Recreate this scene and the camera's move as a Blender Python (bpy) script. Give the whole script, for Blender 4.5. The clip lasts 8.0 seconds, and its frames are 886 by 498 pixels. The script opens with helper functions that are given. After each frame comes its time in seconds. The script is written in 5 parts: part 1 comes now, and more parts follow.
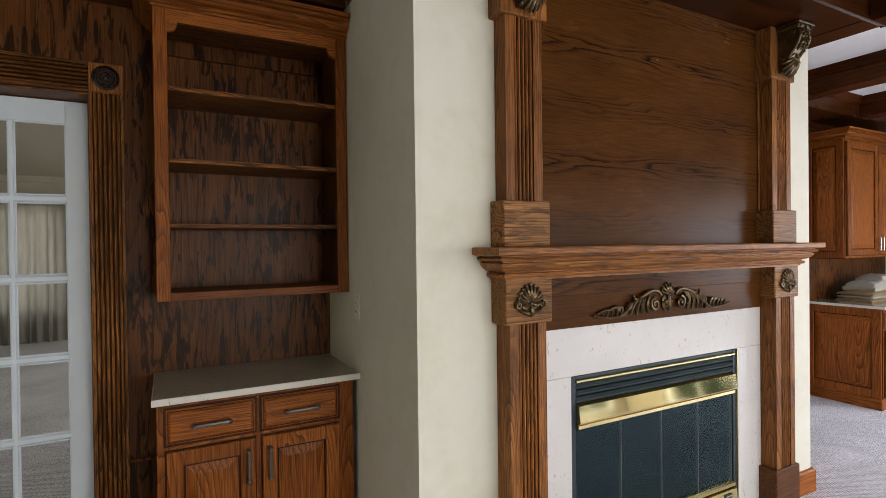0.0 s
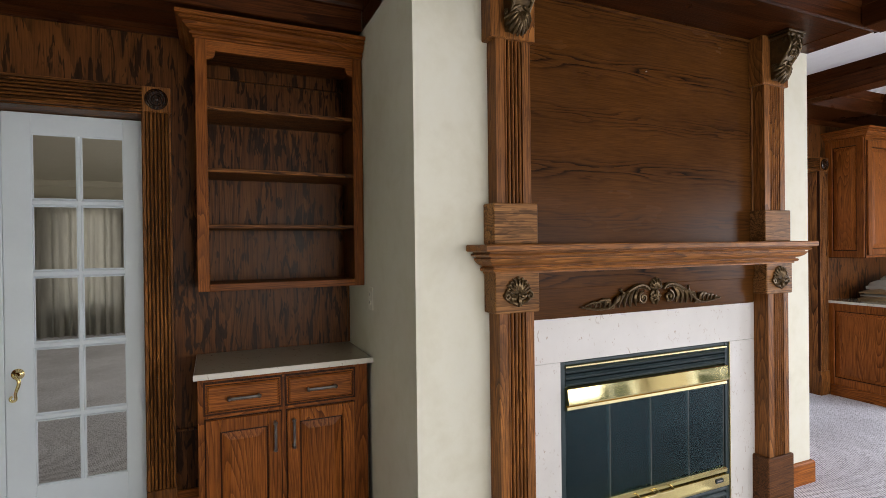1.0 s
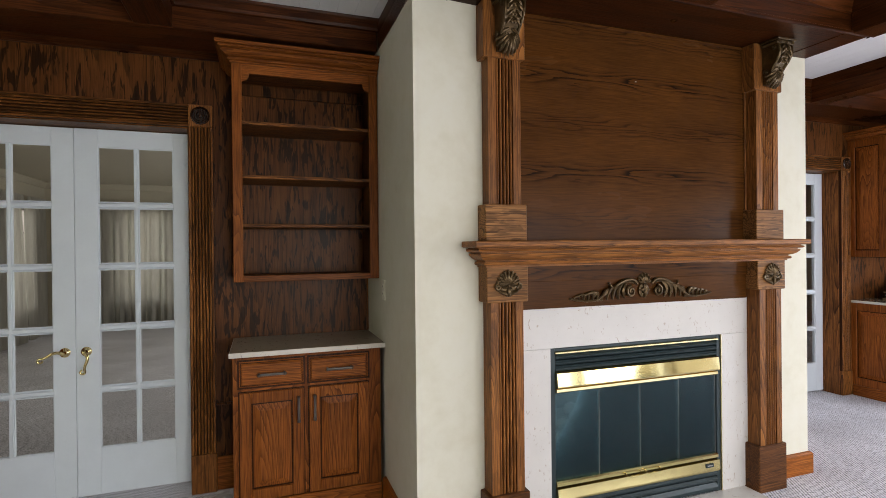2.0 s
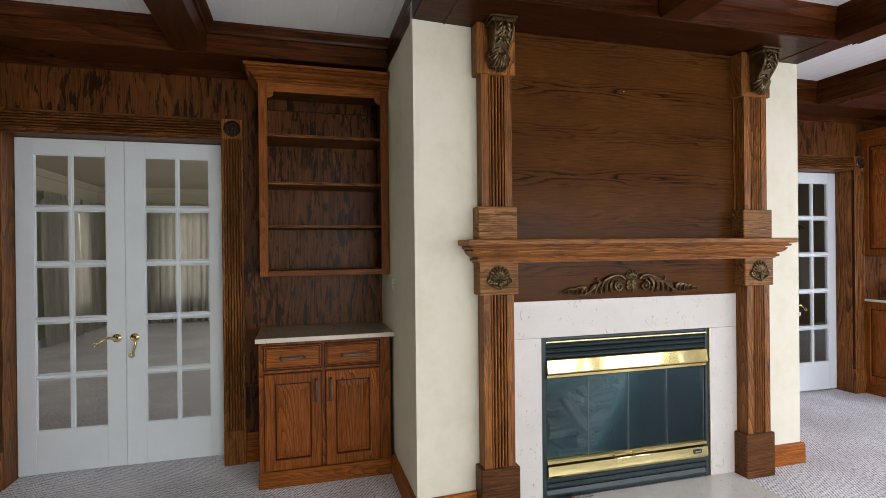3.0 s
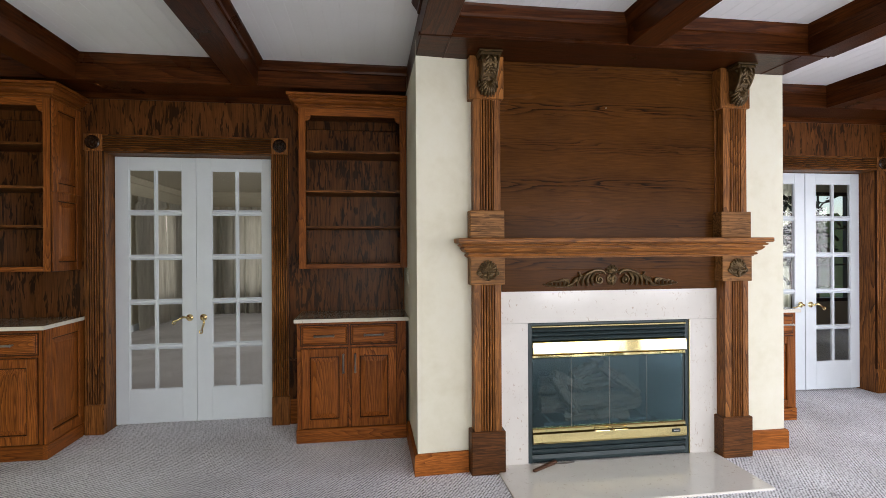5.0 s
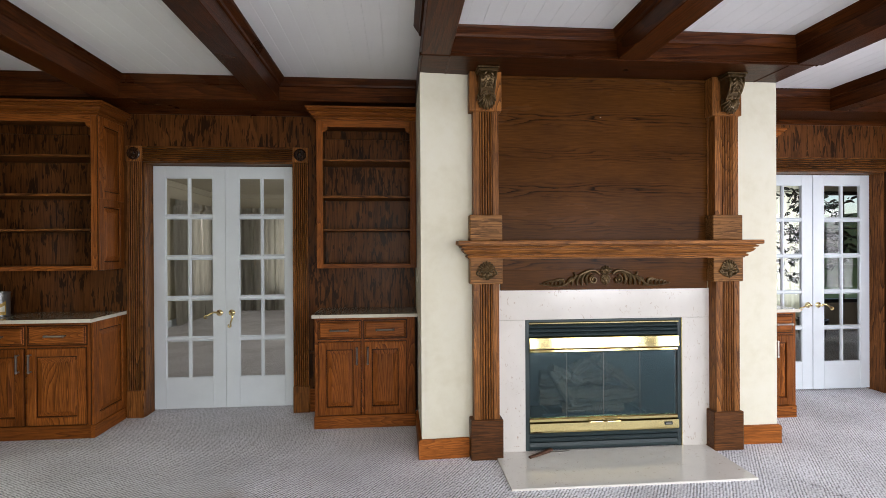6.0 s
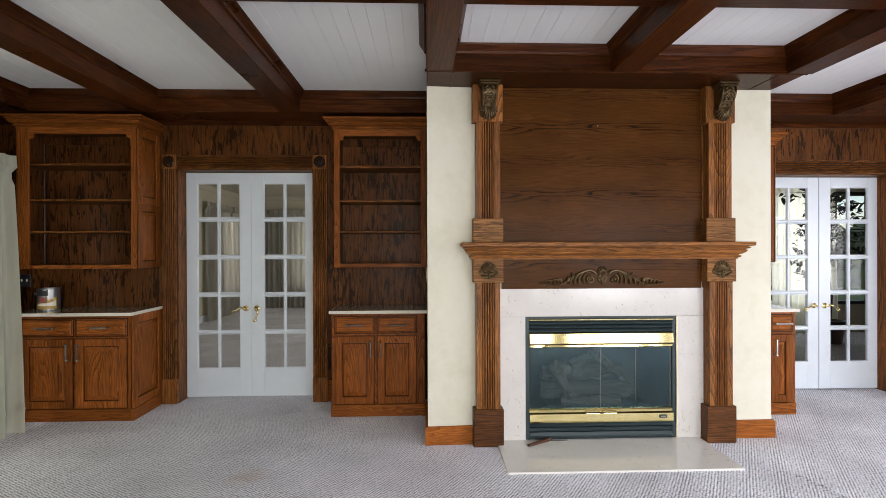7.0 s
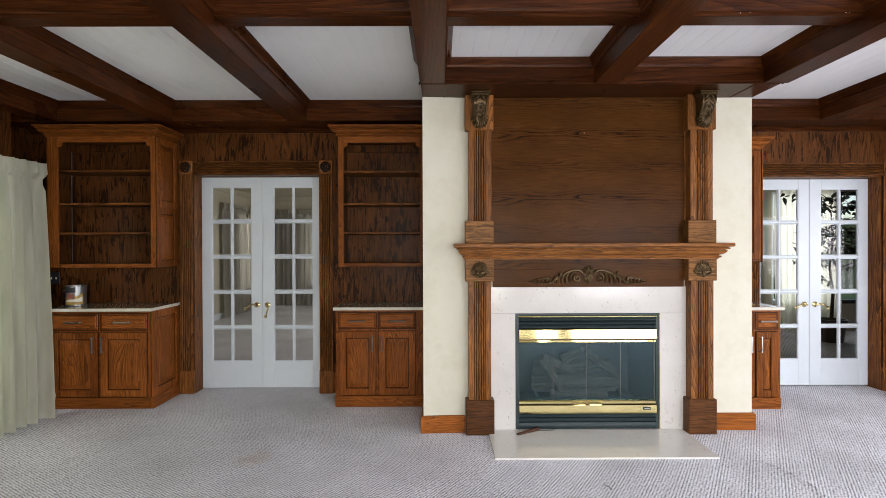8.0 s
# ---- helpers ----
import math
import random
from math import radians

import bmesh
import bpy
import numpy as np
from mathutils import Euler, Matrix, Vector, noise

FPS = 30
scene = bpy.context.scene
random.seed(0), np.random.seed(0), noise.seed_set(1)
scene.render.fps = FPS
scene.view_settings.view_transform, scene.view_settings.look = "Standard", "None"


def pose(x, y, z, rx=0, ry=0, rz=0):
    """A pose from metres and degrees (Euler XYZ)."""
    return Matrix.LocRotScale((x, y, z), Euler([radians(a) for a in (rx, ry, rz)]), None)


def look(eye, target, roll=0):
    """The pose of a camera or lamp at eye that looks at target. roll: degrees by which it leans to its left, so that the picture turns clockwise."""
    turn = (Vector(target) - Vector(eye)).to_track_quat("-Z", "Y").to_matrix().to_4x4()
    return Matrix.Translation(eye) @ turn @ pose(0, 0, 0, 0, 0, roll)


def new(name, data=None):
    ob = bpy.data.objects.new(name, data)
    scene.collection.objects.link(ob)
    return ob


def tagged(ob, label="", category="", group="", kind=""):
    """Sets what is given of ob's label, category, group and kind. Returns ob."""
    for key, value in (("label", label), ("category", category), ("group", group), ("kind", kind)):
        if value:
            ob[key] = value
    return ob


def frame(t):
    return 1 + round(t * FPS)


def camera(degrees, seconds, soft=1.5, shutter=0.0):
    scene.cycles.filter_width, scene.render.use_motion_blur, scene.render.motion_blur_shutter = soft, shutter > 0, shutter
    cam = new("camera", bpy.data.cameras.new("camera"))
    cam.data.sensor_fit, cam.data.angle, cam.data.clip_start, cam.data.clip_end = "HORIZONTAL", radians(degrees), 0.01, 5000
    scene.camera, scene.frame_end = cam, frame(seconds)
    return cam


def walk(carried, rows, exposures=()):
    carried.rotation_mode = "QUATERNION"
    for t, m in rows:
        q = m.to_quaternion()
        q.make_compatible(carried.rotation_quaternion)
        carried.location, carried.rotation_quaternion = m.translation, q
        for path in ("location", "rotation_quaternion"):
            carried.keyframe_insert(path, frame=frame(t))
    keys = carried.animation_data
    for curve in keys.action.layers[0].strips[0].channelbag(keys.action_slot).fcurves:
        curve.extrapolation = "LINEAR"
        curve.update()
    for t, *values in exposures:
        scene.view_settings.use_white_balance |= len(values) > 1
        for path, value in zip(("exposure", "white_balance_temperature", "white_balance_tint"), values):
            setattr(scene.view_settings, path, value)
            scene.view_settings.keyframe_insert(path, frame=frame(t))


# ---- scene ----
cam = camera(81.4, 8.0, soft=0.8)
PATH = [
    (0, (0.095, 0.071, 1.454), (1.036, 1.835, 1.438), -0.7),
    (0.5, (0.102, -0.075, 1.447), (0.979, 1.722, 1.433), -0.7),
    (1, (0.122, -0.225, 1.44), (0.934, 1.602, 1.428), -0.7),
    (1.5, (0.159, -0.389, 1.427), (0.896, 1.47, 1.419), -0.6),
    (3, (0.284, -0.874, 1.403), (0.82, 1.053, 1.399), -0.6),
    (3.5, (0.35, -1.021, 1.395), (0.831, 0.921, 1.394), -0.5),
    (4, (0.422, -1.171, 1.388), (0.839, 0.785, 1.382), -0.5),
    (4.5, (0.481, -1.317, 1.379), (0.832, 0.652, 1.376), -0.4),
    (6, (0.694, -1.742, 1.401), (0.867, 0.251, 1.395), -0.3),
    (6.5, (0.76, -1.873, 1.404), (0.876, 0.123, 1.399), -0.3),
    (7, (0.825, -2.01, 1.409), (0.895, -0.011, 1.403), -0.2),
    (7.5, (0.902, -2.14, 1.416), (0.937, -0.14, 1.408), -0.2),
    (8, (0.982, -2.258, 1.426), (0.989, -0.258, 1.414), -0.2),
]
walk(cam, [(t, look(eye, target, roll)) for t, eye, target, roll in PATH], exposures=[(0, 0.03), (8, 0.20)])

# ---- light: overcast daylight through the windows behind and beside the camera ----
world = bpy.data.worlds.new("world")
scene.world = world
world.use_nodes = True
wn = world.node_tree.nodes
sky = wn.new("ShaderNodeTexSky")
sky.sky_type, sky.sun_disc, sky.sun_elevation, sky.sun_rotation = "NISHITA", False, radians(48), radians(200)
world.node_tree.links.new(sky.outputs[0], wn["Background"].inputs[0])
wn["Background"].inputs[1].default_value = 0.12


def window_light(x, y, z, rz, w, h, power, tint=(0.95, 0.955, 1.0), down=0):
    """Skylight that enters by a window opening; rz turns the beam, 0 sends it towards +y; down: degrees that it slants to the floor."""
    data = bpy.data.lights.new("window_light", "AREA")
    data.shape, data.size, data.size_y, data.energy, data.color = "RECTANGLE", w, h, power, tint
    ob = new("window_light", data)
    ob.matrix_world = pose(x, y, z, 90 - down, 0, rz)
    return ob


WARM = (1.0, 0.94, 0.85)
COOL, NEUTRAL, GREENISH = (0.93, 0.935, 1.0), (1.0, 0.985, 0.935), (0.985, 1.0, 0.945)
LAMPS = [(1.35, -4.05, 1.20, 0, 1.85, 1.95, 122, NEUTRAL, 32), (2.85, -4.05, 1.20, 0, 0.4, 1.95, 26, NEUTRAL, 32), (4.11, -4.05, 1.20, 0, 1.66, 1.95, 94, COOL, 32),
         (5.97, -4.05, 1.20, 0, 1.6, 1.95, 62, COOL, 32), (7.55, -0.8, 1.20, 90, 3.5, 1.95, 185, COOL, 42), (-3.15, 0.6, 1.30, -90, 1.8, 1.65, 58, GREENISH, 32),
         # the lamp at x 3.32 is added to brighten the next room, from out of view
         (-1.85, 10.45, 1.3, 180, 0.9, 1.7, 8, WARM), (-3.56, 9.2, 1.3, -90, 0.9, 1.7, 8, WARM), (3.32, 6.6, 1.4, 90, 1.6, 1.7, 85, NEUTRAL, 15),
         (6.90, 6.35, 1.4, 180, 0.9, 1.85, 22)]
for row in LAMPS:
    window_light(*row)
sun = new("sun", bpy.data.lights.new("sun", "SUN"))
sun.data.energy, sun.data.angle, sun.data.color = 1.0, radians(12), (1.0, 0.96, 0.9)
sun.matrix_world = pose(0, 0, 8, 42, 0, -20)

# ---- materials ----
def ramp(nodes, stops, interp="LINEAR"):
    r = nodes.new("ShaderNodeValToRGB")
    r.color_ramp.interpolation = interp
    els = r.color_ramp.elements
    while len(els) < len(stops):
        els.new(0.5)
    for e, (p, c) in zip(els, stops):
        e.position, e.color = p, (*c, 1) if len(c) == 3 else c
    return r


class Mat:
    """A node material with short ways to add and link nodes."""

    def __init__(self, name, rough=0.5, metal=0.0, color=(0.5, 0.5, 0.5)):
        self.m = bpy.data.materials.new(name)
        self.m.use_nodes = True
        self.n, self.l = self.m.node_tree.nodes, self.m.node_tree.links
        self.b = self.n["Principled BSDF"]
        self.b.inputs["Roughness"].default_value = rough
        self.b.inputs["Metallic"].default_value = metal
        self.b.inputs["Base Color"].default_value = (*color, 1)

    def node(self, kind, **values):
        nd = self.n.new(kind)
        for key, value in values.items():
            nd.inputs[key].default_value = value
        return nd

    def link(self, a, b):
        self.l.new(a, b)

    def coords(self, scale, spread=7.0):
        """Object coordinates, shifted for each object, scaled per axis."""
        tc, info = self.node("ShaderNodeTexCoord"), self.node("ShaderNodeObjectInfo")
        mul = self.node("ShaderNodeMath")
        mul.operation = "MULTIPLY"
        mul.inputs[1].default_value = spread
        self.link(info.outputs["Random"], mul.inputs[0])
        add = self.node("ShaderNodeVectorMath")
        self.link(tc.outputs["Object"], add.inputs[0])
        self.link(mul.outputs[0], add.inputs[1])
        mp = self.node("ShaderNodeMapping")
        mp.inputs["Scale"].default_value = scale
        self.link(add.outputs[0], mp.inputs["Vector"])
        return mp.outputs[0]

    def noise(self, vec, scale, detail=4.0, rough=0.55, distortion=0.0):
        nz = self.node("ShaderNodeTexNoise", Scale=scale, Detail=detail, Roughness=rough, Distortion=distortion)
        self.link(vec, nz.inputs["Vector"])
        return nz.outputs["Fac"]

    def math(self, op, a, b=None):
        nd = self.node("ShaderNodeMath")
        nd.operation = op
        for i, v in enumerate((a, b)):
            if v is None:
                continue
            if isinstance(v, (int, float)):
                nd.inputs[i].default_value = v
            else:
                self.link(v, nd.inputs[i])
        return nd.outputs[0]

    def mix(self, fac, a, b, kind="MIX"):
        nd = self.node("ShaderNodeMix")
        nd.data_type, nd.blend_type = "RGBA", kind
        for sock, v in ((nd.inputs[0], fac), (nd.inputs[6], a), (nd.inputs[7], b)):
            if isinstance(v, (int, float)):
                sock.default_value = v
            elif isinstance(v, tuple):
                sock.default_value = (*v, 1)
            else:
                self.link(v, sock)
        return nd.outputs[2]

    def color(self, sock):
        self.link(sock, self.b.inputs["Base Color"])

    def bump(self, height, strength=0.2, distance=0.002):
        bp = self.node("ShaderNodeBump", Strength=strength, Distance=distance)
        self.link(height, bp.inputs["Height"])
        self.link(bp.outputs[0], self.b.inputs["Normal"])


def wood(name, light, mid, dark, axis="z", size=1.0, rings=26.0, streak=0.5, rough=0.42, coat=0.0, figured=0.6, gloss=0.12, along=0.09, pore=0.6, wander=0.35, level=0.74, flame=42.0, cut=0.535):
    """Stained oak: cathedral figure from the contours of a stretched noise, dark open pores, uneven stain."""
    mt = Mat(name, rough)
    k = {"x": (along, 1, 1), "y": (1, along, 1), "z": (1, 1, along)}[axis]
    base = mt.coords(tuple(c * size for c in k))
    figure = mt.noise(base, 5.0, 1.0, 0.45, 0.25)
    kf = {"x": (0.03, 1, 1), "y": (1, 0.03, 1), "z": (1, 1, 0.03)}[axis]
    fine_at = mt.coords(tuple(c * size for c in kf))
    wobble = mt.noise(fine_at, 70.0, 3.0, 0.65)
    turns = mt.math("ADD", mt.math("MULTIPLY", figure, rings), mt.math("MULTIPLY", wobble, wander))
    bands = mt.math("FRACT", turns)
    fine = mt.noise(fine_at, 210.0, 3.0, 0.6)
    pores = ramp(mt.n, [(0.40, (0, 0, 0)), (0.54, (1, 1, 1))])
    mt.link(fine, pores.inputs[0])
    half = tuple(0.5 * p + 0.5 * q for p, q in zip(dark, mid))
    figure_ramp = ramp(mt.n, [(0.0, half), (0.05, dark), (0.17, half), (0.36, mid), (0.95, light)])
    mt.link(bands, figure_ramp.inputs[0])
    calm = ramp(mt.n, [(0.36, (0.35, 0.35, 0.35)), (0.62, (1, 1, 1))])
    mt.link(mt.noise(mt.coords((1, 1, 1), 3.0), 3.1, 2.0), calm.inputs[0])
    col = mt.mix(mt.math("MULTIPLY", calm.outputs[0], min(1.0, figured * 1.25)), mid, figure_ramp.outputs[0])
    col = mt.mix(mt.math("MULTIPLY", mt.math("SUBTRACT", 1.0, pores.outputs[0]), pore), col, dark)
    blotch = mt.noise(mt.coords((1, 1, 1)), 2.3, 3.0)
    blotch_ramp = ramp(mt.n, [(0.3, (level, level * 0.975, level * 0.95)), (0.7, (1.18, 1.16, 1.12))])
    mt.link(blotch, blotch_ramp.inputs[0])
    col = mt.mix(1.0, col, blotch_ramp.outputs[0], "MULTIPLY")
    if streak > 0:
        ks = {"x": (0.16, 1, 1), "y": (1, 0.16, 1), "z": (1, 1, 0.16)}[axis]
        st = mt.noise(mt.coords(tuple(c * size for c in ks)), flame, 2.5, 0.6, 0.8)
        patch = mt.noise(mt.coords((1, 1, 0.6)), 5.0, 2.0)
        st = mt.math("ADD", st, mt.math("MULTIPLY", mt.math("SUBTRACT", patch, 0.5), 0.45))
        sr = ramp(mt.n, [(cut, (0, 0, 0)), (cut + 0.055, (1, 1, 1))])
        mt.link(st, sr.inputs[0])
        col = mt.mix(mt.math("MULTIPLY", sr.outputs[0], streak), col, tuple(c * 0.45 for c in dark))
    tone = ramp(mt.n, [(0.0, (0.78, 0.77, 0.76)), (1.0, (1.14, 1.15, 1.16))])
    mt.link(mt.node("ShaderNodeObjectInfo").outputs["Random"], tone.inputs[0])
    mt.color(mt.mix(1.0, col, tone.outputs[0], "MULTIPLY"))
    mt.bump(mt.math("ADD", mt.math("MULTIPLY", pores.outputs[0], 0.7), mt.math("MULTIPLY", bands, 0.3)), 0.22, 0.0012)
    mt.b.inputs["Coat Weight"].default_value = coat
    mt.b.inputs["Coat Roughness"].default_value = 0.22
    mt.b.inputs["Specular IOR Level"].default_value = gloss
    rr = mt.math("ADD", mt.math("MULTIPLY", blotch, 0.18), rough - 0.09)
    mt.link(rr, mt.b.inputs["Roughness"])
    return mt.m


HONEY = dict(light=(0.395, 0.130, 0.024), mid=(0.268, 0.080, 0.014), dark=(0.075, 0.021, 0.005), figured=0.62)
CAB_V = wood("honey_oak_upright", axis="z", rings=50, streak=0.0, **HONEY)
CAB_H = wood("honey_oak_level", axis="x", rings=50, streak=0.0, **HONEY)
CAB_Y = wood("honey_oak_deep", axis="y", rings=50, streak=0.0, **HONEY)
# cabinet groove glaze; also colours in the shade of casing reeds and door gaps
GLAZE_SHADE = wood("glazed_and_shaded_groove", (0.066, 0.022, 0.007), (0.048, 0.016, 0.005), (0.018, 0.006, 0.003), axis="z", rings=30, streak=0.0)
DARK = dict(light=(0.180, 0.068, 0.018), mid=(0.132, 0.046, 0.012), dark=(0.020, 0.009, 0.004))
PANEL_V = wood("dark_oak_panelling", axis="z", size=0.8, rings=20, streak=0.80, rough=0.36, figured=0.45, gloss=0.12, pore=0.4, flame=46.0, cut=0.530, **DARK)
CASE = dict(light=(0.300, 0.115, 0.028), mid=(0.200, 0.072, 0.017), dark=(0.024, 0.009, 0.004))
CASE_V = wood("casing_oak_upright", (0.37, 0.148, 0.038), (0.255, 0.096, 0.024), (0.040, 0.015, 0.006), axis="z", streak=0.3, rings=30, figured=0.75)
CASE_H = wood("casing_oak_level", axis="x", streak=0.4, rings=30, figured=0.75, **CASE)
MANT = dict(light=(0.400, 0.165, 0.044), mid=(0.262, 0.098, 0.024), dark=(0.040, 0.015, 0.006))
MANT_V = wood("mantel_oak_upright", axis="z", wander=0.22, rings=44, streak=0.3, gloss=0.16, **MANT)
MANT_H = wood("mantel_oak_level", axis="x", wander=0.22, rings=44, streak=0.3, gloss=0.16, **MANT)


def slip_veneer(name, light, mid, dark, pitch=0.2435, middle=1.545):
    """Smooth oak veneer laid in level leaves of one log: the same pointed figure returns in every second leaf."""
    mt = Mat(name, 0.26)
    tc, sep = mt.node("ShaderNodeTexCoord"), mt.node("ShaderNodeSeparateXYZ")
    mt.link(tc.outputs["Object"], sep.inputs[0])
    x, z = sep.outputs["X"], sep.outputs["Z"]
    leaf = mt.math("ADD", mt.math("MULTIPLY", mt.math("SUBTRACT", z, middle), 1 / pitch), 0.5)
    v = mt.math("MULTIPLY", mt.math("SUBTRACT", mt.math("FRACT", leaf), 0.5), pitch)
    kind = mt.math("ABSOLUTE", mt.math("MODULO", mt.math("FLOOR", leaf), 2.0))
    def at(kx, kv, step):
        cmb = mt.node("ShaderNodeCombineXYZ")
        mt.link(mt.math("MULTIPLY", x, kx), cmb.inputs[0])
        mt.link(mt.math("MULTIPLY", v, kv), cmb.inputs[1])
        mt.link(mt.math("MULTIPLY", kind, step), cmb.inputs[2])
        return cmb.outputs[0]
    away = mt.math("ABSOLUTE", v)
    lift = mt.noise(at(0.55, 3.0, 7.3), 3.0, 2.0, 0.5)
    shake = mt.noise(at(2.0, 40.0, 3.1), 6.0, 3.0, 0.6)
    rings = mt.math("ADD", mt.math("MULTIPLY", away, 40.0), mt.math("ADD", mt.math("MULTIPLY", lift, 7.0), mt.math("MULTIPLY", shake, 0.55)))
    band = ramp(mt.n, [(0.0, (0.75, 0.75, 0.75)), (0.10, (1, 1, 1)), (0.34, (0.45, 0.45, 0.45)), (0.62, (0, 0, 0)), (0.95, (0.1, 0.1, 0.1))])
    mt.link(mt.math("FRACT", rings), band.inputs[0])
    core = ramp(mt.n, [(0.0, (1, 1, 1)), (0.030, (0.85, 0.85, 0.85)), (0.058, (0.26, 0.26, 0.26)), (0.11, (0.10, 0.10, 0.10))])
    mt.link(away, core.inputs[0])
    patch = ramp(mt.n, [(0.34, (0.25, 0.25, 0.25)), (0.52, (1, 1, 1))])
    mt.link(mt.noise(at(1.0, 2.0, 2.7), 2.6, 2.0), patch.inputs[0])
    weight = mt.math("MULTIPLY", mt.math("MULTIPLY", core.outputs[0], patch.outputs[0]), mt.math("ADD", 0.68, mt.math("MULTIPLY", kind, 0.32)))
    fine = mt.noise(at(7.0, 230.0, 9.0), 1.0, 3.0, 0.65)
    fr = ramp(mt.n, [(0.32, mid), (0.66, light)])
    mt.link(fine, fr.inputs[0])
    col = mt.mix(mt.math("MULTIPLY", band.outputs[0], weight), fr.outputs[0], dark)
    stain = mt.noise(mt.coords((0.6, 1, 1.6)), 2.4, 4.0)
    sr = ramp(mt.n, [(0.3, (0.74, 0.74, 0.76)), (0.7, (1.16, 1.14, 1.1))])
    mt.link(stain, sr.inputs[0])
    mt.color(mt.mix(1.0, col, sr.outputs[0], "MULTIPLY"))
    mt.bump(fine, 0.06, 0.0006)
    mt.link(mt.math("ADD", 0.20, mt.math("MULTIPLY", stain, 0.12)), mt.b.inputs["Roughness"])
    mt.b.inputs["Specular IOR Level"].default_value = 0.06
    return mt.m


BLOCK = wood("faded_oak_block", (0.430, 0.210, 0.076), (0.325, 0.148, 0.050), (0.050, 0.023, 0.010), axis="x", wander=0.5, rings=26, streak=0.45, gloss=0.1, along=0.05)
PLINTH = wood("plinth_oak_level", (0.190, 0.074, 0.022), (0.128, 0.047, 0.013), (0.030, 0.012, 0.005), axis="x", wander=0.22, rings=30, streak=0.35, gloss=0.16)
# darker mantel oak: the shadow between pilaster reeds as colour
VALLEY_SHADE = wood("mantel_oak_valley_shade", (0.105, 0.040, 0.012), (0.075, 0.028, 0.009), (0.022, 0.009, 0.004), axis="z", rings=30, streak=0.0)
OVER_H = slip_veneer("overmantel_oak_veneer", (0.098, 0.036, 0.0080), (0.058, 0.021, 0.005), (0.008, 0.0045, 0.003))
BEAM = dict(light=(0.098, 0.029, 0.0070), mid=(0.066, 0.0185, 0.0045), dark=(0.019, 0.0055, 0.0020))
BEAM_X = wood("mahogany_beam_cross", axis="x", size=0.8, rings=14, streak=0.2, rough=0.30, gloss=0.09, **BEAM)
BEAM_Y = wood("mahogany_beam_long", axis="y", size=0.8, rings=14, streak=0.2, rough=0.30, gloss=0.09, **BEAM)
SKIRT = dict(light=(0.46, 0.155, 0.030), mid=(0.34, 0.105, 0.019), dark=(0.10, 0.028, 0.006))
BASE_H = wood("orange_oak_skirting", axis="x", rings=40, streak=0.0, **SKIRT)
TURNED = wood("turned_dark_oak", (0.060, 0.027, 0.011), (0.040, 0.017, 0.007), (0.010, 0.005, 0.003), axis="z", rings=20, streak=0.2, rough=0.26, gloss=0.5)


def plain(name, color, rough=0.5, metal=0.0, vary=0.08, scale=6.0, fine=60.0, bump=0.05, coat=0.0):
    """Paint, plaster or metal with slight unevenness at two scales."""
    mt = Mat(name, rough, metal)
    c = mt.coords((1, 1, 1))
    big, small = mt.noise(c, scale, 4.0), mt.noise(c, fine, 3.0)
    r = ramp(mt.n, [(0.3, tuple(v * (1 - vary) for v in color)), (0.7, tuple(min(1.0, v * (1 + vary * 0.6)) for v in color))])
    mt.link(mt.math("ADD", mt.math("MULTIPLY", big, 0.75), mt.math("MULTIPLY", small, 0.25)), r.inputs[0])
    mt.color(r.outputs[0])
    if bump:
        mt.bump(small, bump, 0.002)
    mt.link(mt.math("ADD", mt.math("MULTIPLY", big, 0.12), rough - 0.06), mt.b.inputs["Roughness"])
    mt.b.inputs["Coat Weight"].default_value = coat
    return mt.m


def cream_plaster():
    mt = Mat("cream_sponged_plaster", 0.75)
    c = mt.coords((1, 1, 1), 0.0)
    cloud = mt.noise(c, 3.2, 6.0, 0.62, 0.4)
    mottle = mt.noise(c, 17.0, 5.0, 0.6)
    r = ramp(mt.n, [(0.3, (0.63, 0.588, 0.46)), (0.52, (0.695, 0.660, 0.545)), (0.75, (0.72, 0.695, 0.60))])
    mt.link(mt.math("ADD", mt.math("MULTIPLY", cloud, 0.7), mt.math("MULTIPLY", mottle, 0.3)), r.inputs[0])
    mt.color(r.outputs[0])
    mt.bump(mt.noise(c, 90.0, 4.0), 0.12, 0.002)
    return mt.m


def marble(name, base, fleck, rough):
    """Polished cream limestone with small brown fossil flecks."""
    mt = Mat(name, rough)
    c = mt.coords((1, 1, 1))
    cloud = mt.noise(c, 5.0, 6.0, 0.6, 0.6)
    r = ramp(mt.n, [(0.3, tuple(v * 0.93 for v in base)), (0.7, base)])
    mt.link(cloud, r.inputs[0])
    fl = mt.noise(mt.coords((1, 1, 0.6)), 38.0, 3.0, 0.7, 1.2)
    fr = ramp(mt.n, [(0.62, (0, 0, 0)), (0.69, (1, 1, 1))])
    mt.link(fl, fr.inputs[0])
    mt.color(mt.mix(mt.math("MULTIPLY", fr.outputs[0], 0.6), r.outputs[0], fleck))
    mt.b.inputs["Coat Weight"].default_value = 0.08
    mt.b.inputs["Coat Roughness"].default_value = 0.06
    return mt.m


